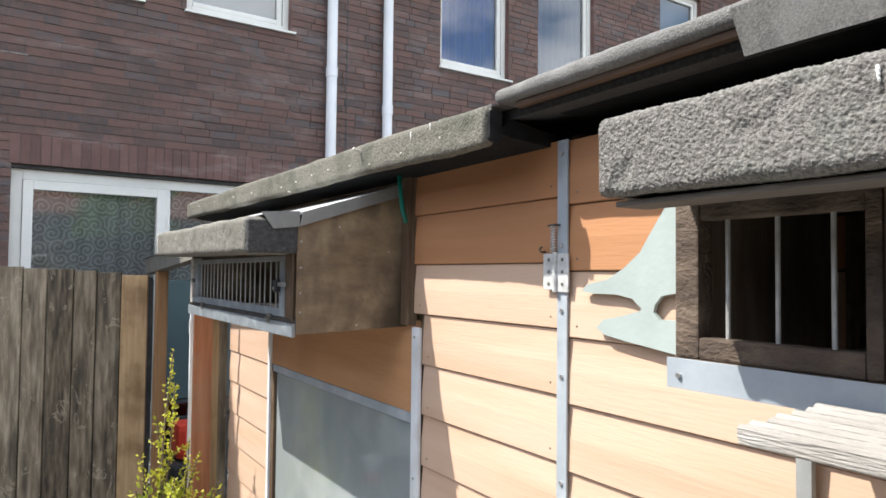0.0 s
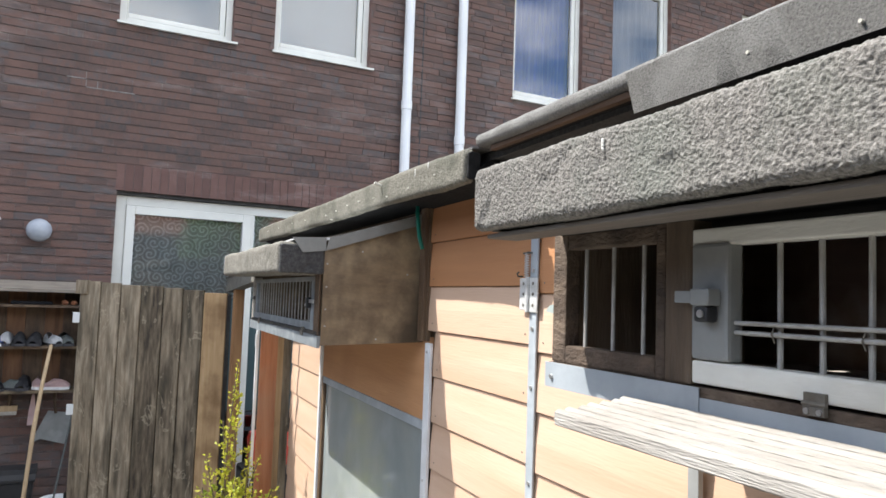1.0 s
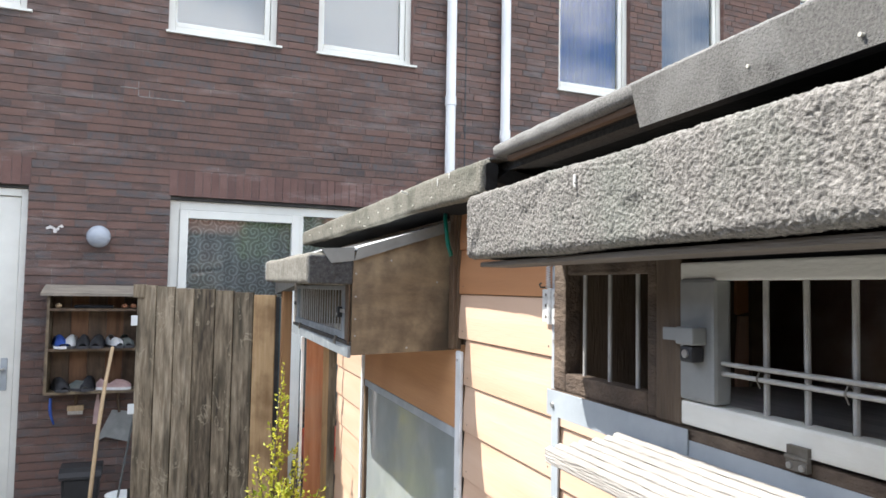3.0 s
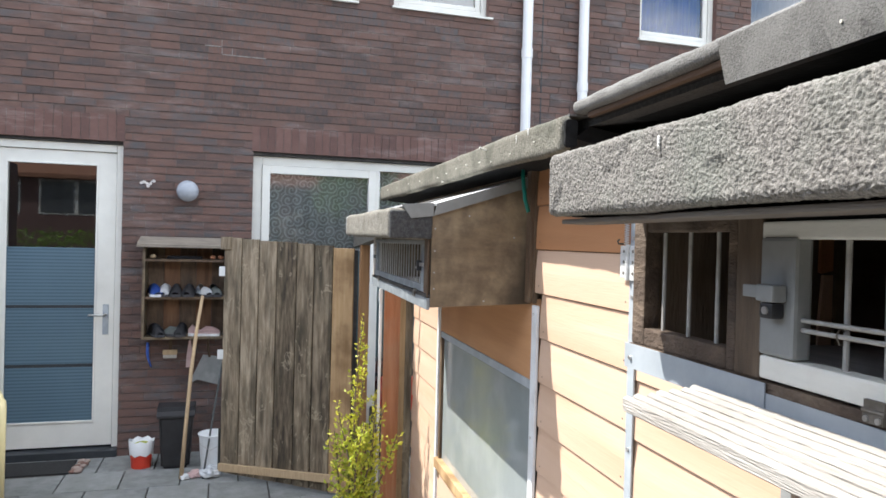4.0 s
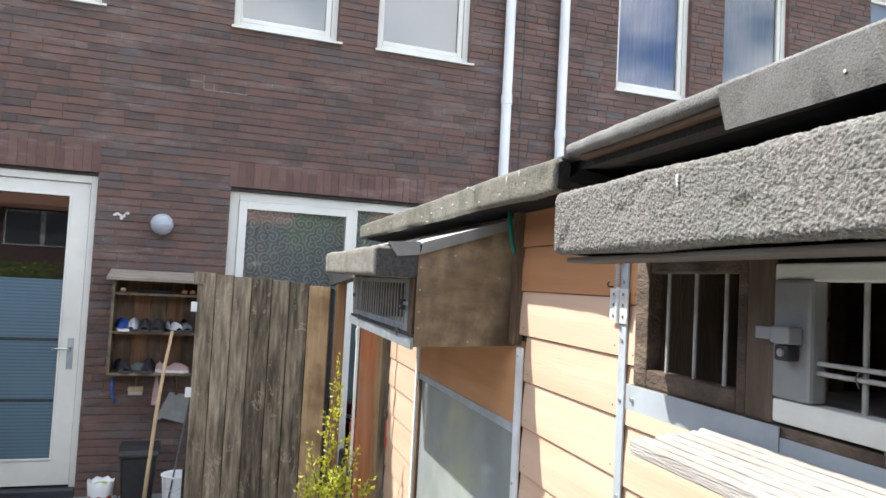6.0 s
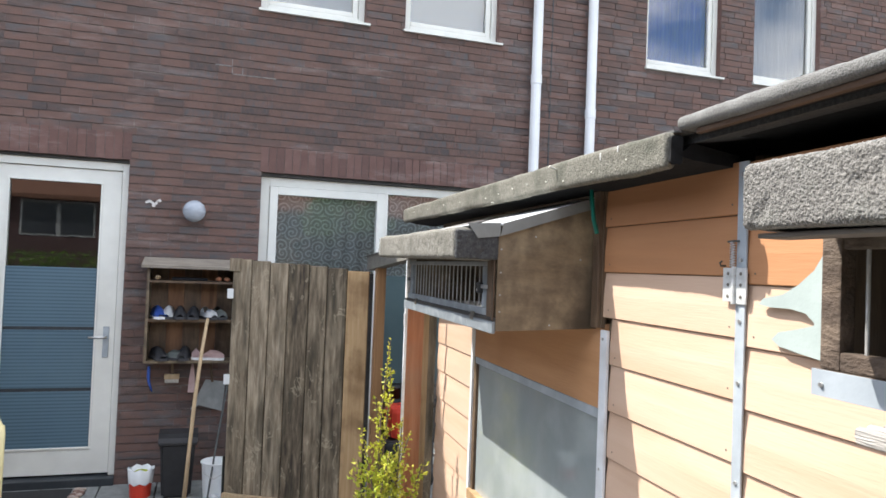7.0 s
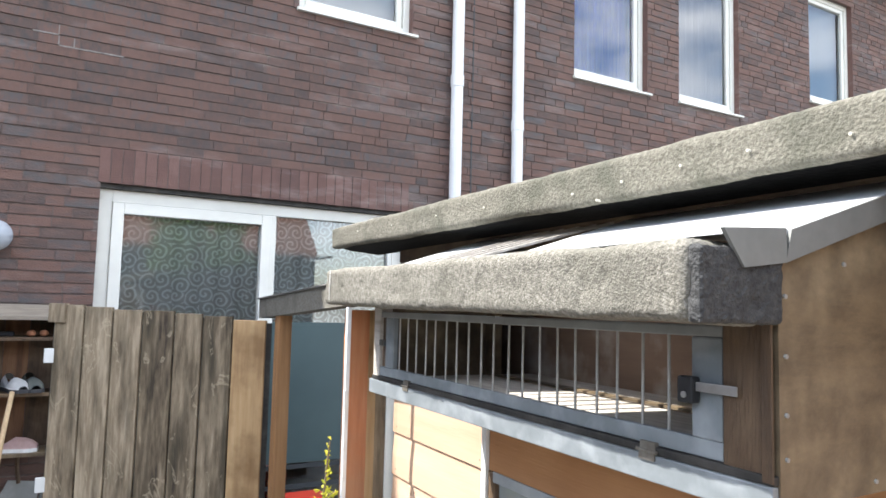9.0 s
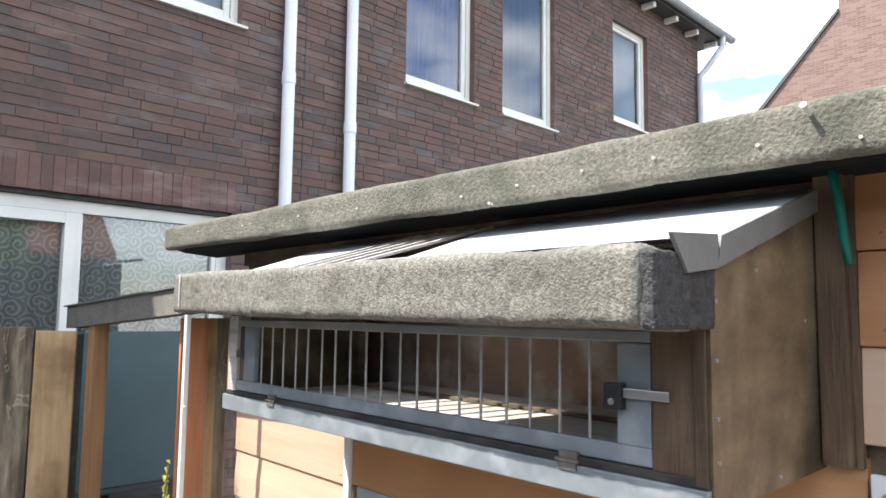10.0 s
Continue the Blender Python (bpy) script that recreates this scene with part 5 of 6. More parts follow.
part("back_board", bm_box(0.16, 0.175, -0.62, 1.42, 1.50, 1.98), "inner_ply", near, "tan board at the back of the bay")
hatch = part("hatch_stile", bm_box(-0.2880, -0.2650, 0.893, 0.924, 1.634, 1.803, bevel=0.003), "hatch_wood", near, "dark worn timber stile")
part("stile", bm_box(-0.2880, -0.2650, 0.706, 0.721, 1.634, 1.803, bevel=0.003), "hatch_wood", hatch)
part("head", bm_box(-0.2860, -0.2660, 0.721, 0.893, 1.781, 1.802, bevel=0.003), "hatch_wood", hatch)
part("bottom_rail", bm_box(-0.2880, -0.2650, 0.721, 0.893, 1.634, 1.657, bevel=0.003), "hatch_wood", hatch)
part("post", bm_box(-0.2900, -0.2630, 0.664, 0.704, 1.634, 1.803, bevel=0.003), "brown_post", near, "brown timber post")
for u in (0.865, 0.809, 0.754):
    bm = bmesh.new()
    cyl(bm, (-0.2760, u, 1.655), (-0.2760, u, 1.783), 0.0025, seg=8)
    part("bar", bm, "bar_paint", hatch)
part("sill_board", bm_box(-0.2900, -0.2640, -0.60, 0.929, 1.622, 1.6335, bevel=0.002), "hatch_wood", near, "dark rail under the hatch")
part("sill_strip", bm_box(-0.2940, -0.2925, 0.650, 0.930, 1.6010, 1.6335, bevel=0.0005), "zinc", near, "bent grey metal sill strip")
part("sill_strip", bm_box(-0.2922, -0.2905, -0.60, 0.690, 1.599, 1.6235, bevel=0.0005), "zinc", near)
bm = bmesh.new()
cyl(bm, (-0.2970, 0.913, 1.615), (-0.2930, 0.913, 1.615), 0.0032, seg=6)
part("bolt", bm, "steel", near)
gr = part("grille_head", bm_box(-0.2920, -0.2700, -0.60, 0.662, 1.773, 1.7900, bevel=0.002), "cream", near, "cream-painted top rail")
part("bottom_rail", bm_box(-0.2920, -0.2700, -0.60, 0.662, 1.637, 1.660, bevel=0.003), "cream", gr)
part("end_plate", bm_box(-0.2950, -0.2750, 0.612, 0.660, 1.661, 1.775, bevel=0.004), "dull_zinc", gr, "grey metal lock plate")
for k in range(26):
    u = 0.567 - 0.0425 * k
    bm = bmesh.new()
    cyl(bm, (-0.2790, u, 1.655), (-0.2790, u + 0.0015 * math.sin(k * 2.7), 1.780), 0.0026, seg=8)
    part("bar", bm, "bar_paint", gr)
for rz in (1.6985, 1.6895):
    bm = bmesh.new()
    cyl(bm, (-0.2855, -0.60, rz + 0.004), (-0.2855, 0.614, rz), 0.0022, seg=8)
    part("rod", bm, "bar_paint", gr)
for u in (0.5675, 0.4825):
    bm = bmesh.new()
    tube(bm, [(-0.2855, u, 1.6825), (-0.2885, u + 0.001, 1.69), (-0.2855, u, 1.6975), (-0.2770, u, 1.69)], 0.0008, seg=5)
    part("wire_tie", bm, "tarnish", gr)
lock = part("latch", bm_box(-0.3120, -0.2960, 0.6202, 0.6442, 1.7140, 1.7300, bevel=0.002), "dull_zinc", near, "grey latch housing")
part("strap", bm_box(-0.3020, -0.2980, 0.6412, 0.6762, 1.7160, 1.7280, bevel=0.001), "dull_zinc", lock)
part("lock_body", bm_box(-0.3100, -0.2960, 0.6232, 0.6412, 1.6980, 1.7130, bevel=0.003), "black_plastic", lock)
bm = bmesh.new()
cyl(bm, (-0.3120, 0.6312, 1.7060), (-0.3090, 0.6312, 1.7060), 0.0038, seg=12)
part("cylinder", bm, "steel", lock)
for u in (0.52, 0.12):
    h = part("hinge", bm_box(-0.2960, -0.2920, u - 0.010, u + 0.010, 1.6385, 1.6455), "tarnish", near, "small tarnished hinge")
    part("leaf", bm_box(-0.2970, -0.2920, u - 0.010, u + 0.010, 1.627, 1.6345), "tarnish", h)
    bm = bmesh.new()
    cyl(bm, (-0.2955, u - 0.011, 1.6365), (-0.2955, u + 0.011, 1.6365), 0.0022, seg=8)
    part("barrel", bm, "tarnish", h)
    for du in (-0.006, 0.006):
        bm = bmesh.new()
        cyl(bm, (-0.2985, u + du, 1.6305), (-0.2965, u + du, 1.6305), 0.0026, seg=10)
        part("screw", bm, "steel", h)

# Landing board: grooved bleached decking on metal legs.
land = thing("landing_board", (-0.37, 0.78, 1.57), "sun-bleached grooved landing board below the near bay", "landing board", frame_of=LOFT)
n_g = 7
for k in range(n_g):
    xa, xb = -0.372 + 0.0775 * k / n_g, -0.372 + 0.0775 * (k + 0.66) / n_g
    za, zb = 1.5925 + 0.0195 * k / n_g, 1.5925 + 0.0195 * (k + 0.66) / n_g
    bm = bmesh.new()
    prism(bm, [(xa, za - 0.010), (xa, za - 0.0015), (xa + 0.0015, za), (xb - 0.0015, zb), (xb, zb - 0.0015), (xb, zb - 0.010)], "y", -0.62, 0.785 - 0.036 * k / n_g + 0.003 * math.sin(k * 2.4))
    part("slat", bm, "decking", land)
bm = bmesh.new()
prism(bm, [(-0.3705, 1.5770), (-0.3722, 1.5785), (-0.3722, 1.5850), (-0.3715, 1.5858), (-0.2945, 1.6045), (-0.2945, 1.5950)], "y", -0.62, 0.7835)
for v in bm.verts:
    if v.co.y > 0.7:  # the end is sawn askew
        v.co.y -= 0.036 * (v.co.x + 0.372) / 0.0775
part("base_board", bm, "decking", land)
for u in (0.9415, 0.746, 0.3):
    part("leg", bm_box(-0.024, -0.014, u - 0.011, u + 0.011, 0.9, 1.598, bevel=0.001), "dull_zinc", land, "grey metal upright")
bm = bmesh.new()
cyl(bm, (-0.035, 0.684, 1.493), (0.01, 0.684, 1.493), 0.022, seg=20)
loft("perch_end", bm, "bleached", "sawn round end of a wooden perch", "perch")

# ---- windbreak at the far end: corrugated sheet over boards, white edge ----
wind = thing("windbreak", (-0.2, 3.8, 0), "clear corrugated plastic windbreak with a white edge strip", "windbreak", frame_of=LOFT)
bm = bmesh.new()
n = 60
for k in range(n):
    a, b = (-0.182 + 0.18 * (k + d) / n for d in (0, 1))
    ya, yb = (3.797 + 0.0011 * math.sin(2 * math.pi * (k + d) / 8) for d in (0, 1))
    q = [bm.verts.new(p) for p in ((a, ya, 0.05), (b, yb, 0.05), (b, yb, 1.765), (a, ya, 1.765))]
    bm.faces.new(q)
bmesh.ops.remove_doubles(bm, verts=bm.verts[:], dist=1e-5)
sh = part("corrugated_sheet", bm, "corrugated", wind, "clear corrugated plastic sheet", smooth=True)
sh.visible_shadow = False
part("edge_strip", bm_box(-0.202, -0.188, 3.785, 3.803, 0.05, 1.775, bevel=0.002), "white_strip", wind, "white metal edge strip")
part("latch", bm_box(-0.208, -0.196, 3.774, 3.785, 1.44, 1.505, bevel=0.002), "white_plastic", wind)

fence = thing("side_boards", (-0.15, 3.86, 0), "brown upright boards behind the clear windbreak", "boards", frame_of=LOFT)
for a, b, mat, what in ((-0.150, -0.0605, "orange_board", "orange-red stained board"), (-0.060, -0.0295, "new_plank", "orange-brown board"), (-0.029, 0.012, "weathered", "grey weathered board")):
    part("board", bm_box(a, b, 3.95, 3.965, 0.02, 1.765, bevel=0.001), mat, fence, what)

small = thing("lean_to_roof", (-0.2, 3.9, 1.75), "short felt-covered roof plank between loft and gate post", "roof edge", frame_of=LOFT)
bm = bmesh.new()
prism(bm, [(3.45, 1.800), (3.45, 1.876), (5.10, 1.80), (5.10, 1.708)], "x", -0.205, -0.14)
part("plank", bm, "felt", small)
bm = bmesh.new()
prism(bm, [(3.45, 1.876), (3.45, 1.882), (5.12, 1.806), (5.12, 1.800)], "x", -0.215, 0.3)
part("cover", bm, "grey_felt", small, "grey felt cover")


# Dried droppings on the felt edges and the sheet roof.
def dropping(x, u, z, width, drop, seed):
    rng = random.Random(seed)
    bm = bmesh.new()
    k = 0.0
    while k < drop:
        r = width * rng.uniform(0.35, 0.6) * (1 - 0.6 * k / drop)
        bmesh.ops.create_uvsphere(bm, u_segments=8, v_segments=5, radius=1.0, matrix=Matrix.Translation((x, u + rng.uniform(-0.2, 0.2) * width, z - k)) @ Matrix.Diagonal((0.0014, r, r * 1.2, 1)))
        k += r * 0.9
    loft("bird_dropping", bm, "dropping", "dried white dropping streaked down the grey felt", "dropping", smooth=True, group="dried droppings")


for k, (x, u, z, width, drop) in enumerate(((-0.4205, 0.640, 1.862, 0.0035, 0.010), (-0.4435, 3.235, 1.862, 0.004, 0.07), (-0.1735, 1.745, 2.03, 0.005, 0.014), (-0.1735, 1.66, 2.035, 0.006, 0.012))):
    dropping(x, u, z, width, drop, 40 + k)


# ---- yard ----
GATE = pose(0.196, 5.516, 0, 0, 0, -39.6)
gate = thing("garden_gate", (0, 0, 0.02), "weathered brown plank gate standing open, one newer plank", "gate", frame_of=GATE)
joints = [-0.037, 0.124, 0.275, 0.427, 0.593, 0.737, 0.888]
rng = random.Random(4)
for a, b in zip(joints, joints[1:]):
    top = 1.752 - 0.048 * a + rng.uniform(-0.004, 0.004)
    # Black strip behind each plank gap paints the shade in it.
    part("tongue", bm_box(a - 0.008, a + 0.010, 0.014, 0.0185, 0.03, top - 0.01), "rubber", gate, "black strip for the shade in the groove between planks")
    part("plank", bm_box(a + 0.0055, b - 0.0045, 0 + rng.uniform(-0.002, 0.002), 0.02, 0.03, top, bevel=0.004), "weathered", gate)
part("plank", bm_box(0.892, 1.050, -0.004, 0.02, 0.03, 1.702, bevel=0.004), "new_plank", gate, "newer orange-brown plank")
bm = bmesh.new()
box(bm, -0.03, 0.98, -0.028, -0.006, 0.045, 0.10, 0.003)
for v in bm.verts:
    v.co.z += 0.06 * (v.co.x + 0.03)
part("bottom_batten", bm, "stick", gate, "pale batten across the foot")
for bz in (0.35, 1.0, 1.55):
    part("back_batten", bm_box(0.03, 1.03, 0.021, 0.045, bz, bz + 0.09), "weathered", gate)
part("top_block", bm_box(-0.06, 0.03, -0.014, 0.0185, 1.665, 1.757, bevel=0.004), "weathered", gate)
part("edge_iron", bm_box(-0.046, -0.040, -0.01, 0.03, 0.03, 0.35), "dark_metal", gate)

post = solid("gate_post", bm_box(1.037, 1.097, 4.745, 4.815, 0.0, 1.735, bevel=0.005), "red_post", "reddish-brown square gate post beside the loft", "post")
# Black strip that paints the gate edge's shade beside the post.
solid("post_gap_board", bm_box(1.004, 1.036, 4.852, 4.87, 0.0, 1.69), "rubber", "dark strip added for the shade between gate and post", "gate strip")

# Shoe cabinet on the wall.
cab = thing("shoe_rack", (-0.43, 5.97, 0.94), "open wooden wall rack full of shoes beside the door", "shoe rack")
CX0, CX1, CY0, CY1 = -0.43, 0.22, 5.97, HY - 0.004
part("side_board", bm_box(CX0, CX0 + 0.018, CY0, CY1, 0.95, 1.68), "brown_ply", cab)
part("side_board", bm_box(CX1 - 0.018, CX1, CY0, CY1, 0.95, 1.68), "brown_ply", cab)
for k in range(5):
    a = CX0 + 0.02 + 0.122 * k
    part("back_board", bm_box(a, a + 0.118, CY1 - 0.014, CY1 - 0.002, 0.95, 1.66), ("dark_wood", "rack_board", "dark_wood", "rack_board", "dark_wood")[k], cab)
for sz in (0.95, 1.262, 1.555):
    part("shelf", bm_box(CX0 + 0.018, CX1 - 0.018, CY0, CY1 - 0.014, sz, sz + 0.018), "dark_wood_long" if sz > 1 else "brown_ply", cab)
bm = bmesh.new()
prism(bm, [(CY0 - 0.05, 1.665), (CY0 - 0.05, 1.685), (CY1, 1.745), (CY1, 1.725)], "x", CX0 - 0.04, CX1 + 0.04)
part("roof_board", bm, "grey_plank", cab, "pale sloping roof board")


def shoe(name, x, y, z, turn, mat, label, size=0.24, slip=False):
    """A shoe: sole, rounded toe, raised heel cup with an opening."""
    s = thing(name, (0, 0, 0), label, "shoe", "shoes on the rack")
    bm = bmesh.new()
    n, rings = 14, []
    prof = [(0.0, 0.30, 0.16), (0.12, 0.40, 0.30), (0.35, 0.36, 0.33 if not slip else 0.10), (0.55, 0.40, 0.31 if not slip else 0.24), (0.75, 0.48, 0.22), (0.9, 0.42, 0.16), (1.0, 0.22, 0.08)]
    for t, wd, ht in prof:
        rings.append([bm.verts.new(((t - 0.5) * size, math.cos(a) * wd * size * 0.42, 0.018 + max(0, math.sin(a)) * ht * size)) for a in (math.pi * k / n for k in range(n + 1))])
    for a, b in zip(rings, rings[1:]):
        for k in range(n):
            if not (a is rings[1] and n // 2 - 3 < k < n // 2 + 2):
                bm.faces.new((a[k], a[k + 1], b[k + 1], b[k]))
    bmesh.ops.solidify(bm, geom=bm.faces[:], thickness=0.004)
    part("upper", bm, mat, s, smooth=True)
    bm = bmesh.new()
    prism(bm, [((t - 0.5) * size, wd * size * 0.44) for t, wd, _ in prof] + [((t - 0.5) * size, -wd * size * 0.44) for t, wd, _ in prof[::-1]], "z", 0.0, 0.019)
    part("sole", bm, "shoe_white" if mat in ("shoe_blue", "shoe_pink") else "shoe_dark", s)
    s.matrix_world = pose(x, y, z, 0, 0, turn)
    return s


S2, S3, S1 = 1.281, 0.969, 1.574
shoe("sneaker", -0.345, 6.06, S2, -75, "shoe_blue", "blue and white trainer on the rack")
shoe("sneaker", -0.275, 6.07, S2, -95, "shoe_white", "white trainer on the rack")
shoe("shoe", -0.19, 6.06, S2, -88, "shoe_dark", "black lace-up shoe on the rack")
shoe("shoe", -0.095, 6.06, S2, -94, "shoe_dark", "black lace-up shoe on the rack")
shoe("sandal", 0.02, 6.06, S2, -70, "shoe_white", "pale sandal on the rack", slip=True)
shoe("sandal", 0.10, 6.07, S2, -80, "shoe_grey", "grey sandal on the rack", slip=True)
shoe("shoe", -0.33, 6.06, S3, -70, "shoe_dark", "dark worn shoe on the lower shelf")
shoe("clog", -0.24, 6.05, S3, -20, "shoe_grey", "grey-green clog on the lower shelf", slip=True)
shoe("shoe", -0.15, 6.08, S3, -95, "shoe_dark", "dark worn shoe on the lower shelf")
shoe("slipper", 0.03, 6.04, S3, -10, "shoe_pink", "pale pink slipper on the lower shelf", slip=True)
for k, xx in enumerate((-0.36, 0.08, 0.14)):
    bm = bmesh.new()
    bmesh.ops.create_uvsphere(bm, u_segments=12, v_segments=8, radius=0.022, matrix=Matrix.Translation((xx, 6.02, S1 + 0.018)) @ Matrix.Diagonal((1, 1, 0.8, 1)))
    solid("small_pot", bm, "terracotta" if k else "stick", "small round knick-knack on the top shelf", "ornament", smooth=True)
solid("folded_cloth", bm_box(-0.26, 0.0, 6.02, 6.15, S1, S1 + 0.022, bevel=0.008), "black_cloth", "dark folded cloth on the top shelf", "cloth")

# Tools under the rack.
bm = bmesh.new()
tube(bm, [(-0.40, 6.17, 0.90), (-0.40, 6.165, 0.83), (-0.395, 6.16, 0.78), (-0.37, 6.15, 0.71)], [0.010, 0.012, 0.010, 0.006])
solid("garden_clippers", bm, "shoe_blue", "blue-handled clippers hanging under the rack", "tool", smooth=True)
br = thing("brush", (-0.24, 6.12, 0.80), "small wooden block brush hanging under the rack", "brush")
part("block", bm_box(-0.285, -0.175, 6.12, 6.165, 0.805, 0.845, bevel=0.006), "stick", br)
part("bristles", bm_box(-0.28, -0.18, 6.123, 6.16, 0.78, 0.805), "bleached", br)
bm = bmesh.new()
cyl(bm, (-0.23, 6.15, 0.845), (-0.23, 6.15, 0.94), 0.012)
part("handle", bm, "dark_wood", br)
tr = thing("hand_brush", (-0.09, 6.14, 0.70), "pale narrow hand brush hanging under the rack", "brush")
bm = bmesh.new()
prism(bm, [(-0.11, 0.70), (-0.055, 0.70), (-0.06, 0.80), (-0.075, 0.92), (-0.09, 0.92), (-0.105, 0.80)], "y", 6.14, 6.165)
part("blade", bm, "shoe_pink", tr)
sc = thing("dustpan", (0.07, 6.1, 0.55), "dented grey metal dustpan hanging on the wall", "dustpan")
bm = bmesh.new()
prism(bm, [(-0.085, 0.565), (-0.02, 0.60), (0.15, 0.55), (0.17, 0.78), (0.02, 0.80)], "y", 6.14, 6.146)
part("pan", bm, "dull_zinc", sc)
bm = bmesh.new()
tube(bm, [(0.07, 6.143, 0.78), (0.06, 6.14, 0.85), (0.055, 6.15, 0.93)], 0.011)
part("handle", bm, "dark_wood", sc)

# Bin, tub, bucket, bags.
binn = thing("waste_bin", (-0.15, 5.86, 0), "black plastic waste bin with a lid by the wall", "bin")
bm = bmesh.new()
vs_ = box(bm, -0.275, -0.03, 5.755, 5.99, 0.0, 0.40, 0.0)
for v in vs_:
    if v.co.z < 0.1:
        v.co.x, v.co.y = -0.152 + (v.co.x + 0.152) * 0.82, 5.87 + (v.co.y - 5.87) * 0.82
bmesh.ops.bevel(bm, geom=bm.edges[:], offset=0.02, segments=3, affect="EDGES")
part("body", bm, "black_plastic", binn)
part("rim", bm_box(-0.285, -0.02, 5.745, 6.0, 0.385, 0.405, bevel=0.006), "black_plastic", binn)
bm = bmesh.new()
prism(bm, [(5.74, 0.407), (5.75, 0.44), (5.80, 0.462), (5.95, 0.466), (6.0, 0.44), (6.005, 0.407)], "x", -0.287, -0.018)
part("lid", bm, "black_plastic", binn, "dusty black lid")
tub = thing("plastic_tub", (-0.40, 5.88, 0), "red tub with a white bag folded over its rim", "tub")
bm = bmesh.new()
cyl(bm, (-0.40, 5.88, 0.0), (-0.40, 5.88, 0.12), 0.070, 0.080, seg=20)
part("body", bm, "red_plastic", tub, "red plastic tub")
bm = bmesh.new()
rings = [[bm.verts.new((-0.40 + r * math.cos(a) * (1 + 0.03 * math.sin(5 * a)), 5.88 + r * math.sin(a), z + 0.008 * math.sin(7 * a))) for a in (2 * math.pi * k / 28 for k in range(28))] for r, z in ((0.083, 0.10), (0.092, 0.20), (0.086, 0.205), (0.074, 0.15))]
for a, b in zip(rings, rings[1:]):
    for k in range(28):
        bm.faces.new((a[k], a[(k + 1) % 28], b[(k + 1) % 28], b[k]))
part("bag", bm, "white_plastic", tub, "crumpled white bag", smooth=True)
bm = bmesh.new()
bmesh.ops.create_uvsphere(bm, u_segments=12, v_segments=8, radius=0.06, matrix=Matrix.Translation((-0.395, 5.88, 0.165)) @ Matrix.Diagonal((1, 1, 0.45, 1)))
part("contents", bm, "leaf_low", tub, "pale green scraps", smooth=True)
bk = thing("bucket", (0.12, 5.72, 0), "white plastic bucket beside the gate", "bucket")
bm = bmesh.new()
cyl(bm, (0.12, 5.72, 0.0), (0.12, 5.72, 0.27), 0.085, 0.105, seg=24)
part("body", bm, "white_plastic", bk)
bm = bmesh.new()
tube(bm, [(0.12 + 0.108 * math.cos(a), 5.72 + 0.108 * math.sin(a), 0.27) for a in (2 * math.pi * k / 24 for k in range(25))], 0.006)
part("rim", bm, "white_plastic", bk)
bm = bmesh.new()
tube(bm, [(0.02, 5.66, 0.265), (0.03, 5.60, 0.22), (0.10, 5.58, 0.18), (0.20, 5.62, 0.22), (0.22, 5.70, 0.265)], 0.003)
part("bail", bm, "steel", bk)


def bag(x, y, r, seed, mat, label):
    bm = bmesh.new()
    bmesh.ops.create_icosphere(bm, subdivisions=4, radius=r)
    for v in bm.verts:
        v.co *= 1 + 0.35 * noise.noise(v.co / r * 1.8 + Vector((seed, 0, 0))) + 0.12 * noise.noise(v.co / r * 5)
        v.co.z = max(v.co.z * 0.55, -r * 0.35)
    bmesh.ops.translate(bm, verts=bm.verts[:], vec=(x, y, r * 0.36))
    solid("crumpled_bag", bm, mat, label, "bag", smooth=True)


bag(0.10, 5.55, 0.075, 1, "clear_bag", "crumpled clear plastic bag on the paving")
bag(0.0, 5.56, 0.05, 4, "shoe_pink", "crumpled pinkish plastic scrap on the paving")
bag(-0.07, 5.53, 0.035, 6, "white_plastic", "crumpled white scrap at the foot of the stick")
bm = bmesh.new()
tube(bm, [(-0.095, 5.525, 0.0), (-0.075, 5.60, 0.35), (-0.05, 5.70, 0.75), (-0.02, 5.80, 1.05), (0.012, 5.945, 1.29)], [0.016, 0.014, 0.014, 0.013, 0.012], seg=9)
solid("leaning_stick", bm, "stick", "peeled pale stick leaning against the rack", "stick", smooth=True)
bm = bmesh.new()
tube(bm, [(0.055, 5.50, 0.0), (0.12, 5.72, 0.45), (0.20, 5.93, 0.95)], 0.007, seg=8)
solid("thin_rod", bm, "dark_metal", "thin grey rod leaning beside the gate", "rod")
for z in (1.47, 0.86):
    solid("white_bracket", bm_box(0.135, 0.185, 5.53, 5.548, z, z + 0.07, bevel=0.004), "white_plastic", "small white plastic bracket at the gate's edge", "bracket")

# Door mat and pebble edging.
solid("door_mat", bm_box(-1.52, -0.88, 5.80, 6.12, 0.0, 0.012, bevel=0.004), "mat", "black rubber door mat on the paving", "mat")
for k in range(14):
    bm = bmesh.new()
    bmesh.ops.create_icosphere(bm, subdivisions=2, radius=0.022 + 0.006 * math.sin(k * 2.2), matrix=Matrix.Translation((-0.86 + 0.035 * (k % 2) + 0.004 * (k // 2), 5.82 + 0.043 * (k // 2), 0.012)) @ Matrix.Diagonal((1.2, 0.9, 0.6, 1)))
    solid("pebble", bm, "pebble", "brownish pebble beside the door mat", "pebble", group="pebbles by the mat", smooth=True)

# Garden chair.
chair = thing("garden_chair", (-1.42, 5.35, 0), "yellow moulded plastic garden chair behind the table", "chair")
bm = bmesh.new()
box(bm, -1.66, -1.18, 5.14, 5.60, 0.40, 0.43, 0.012)
part("seat", bm, "yellow_plastic", chair)
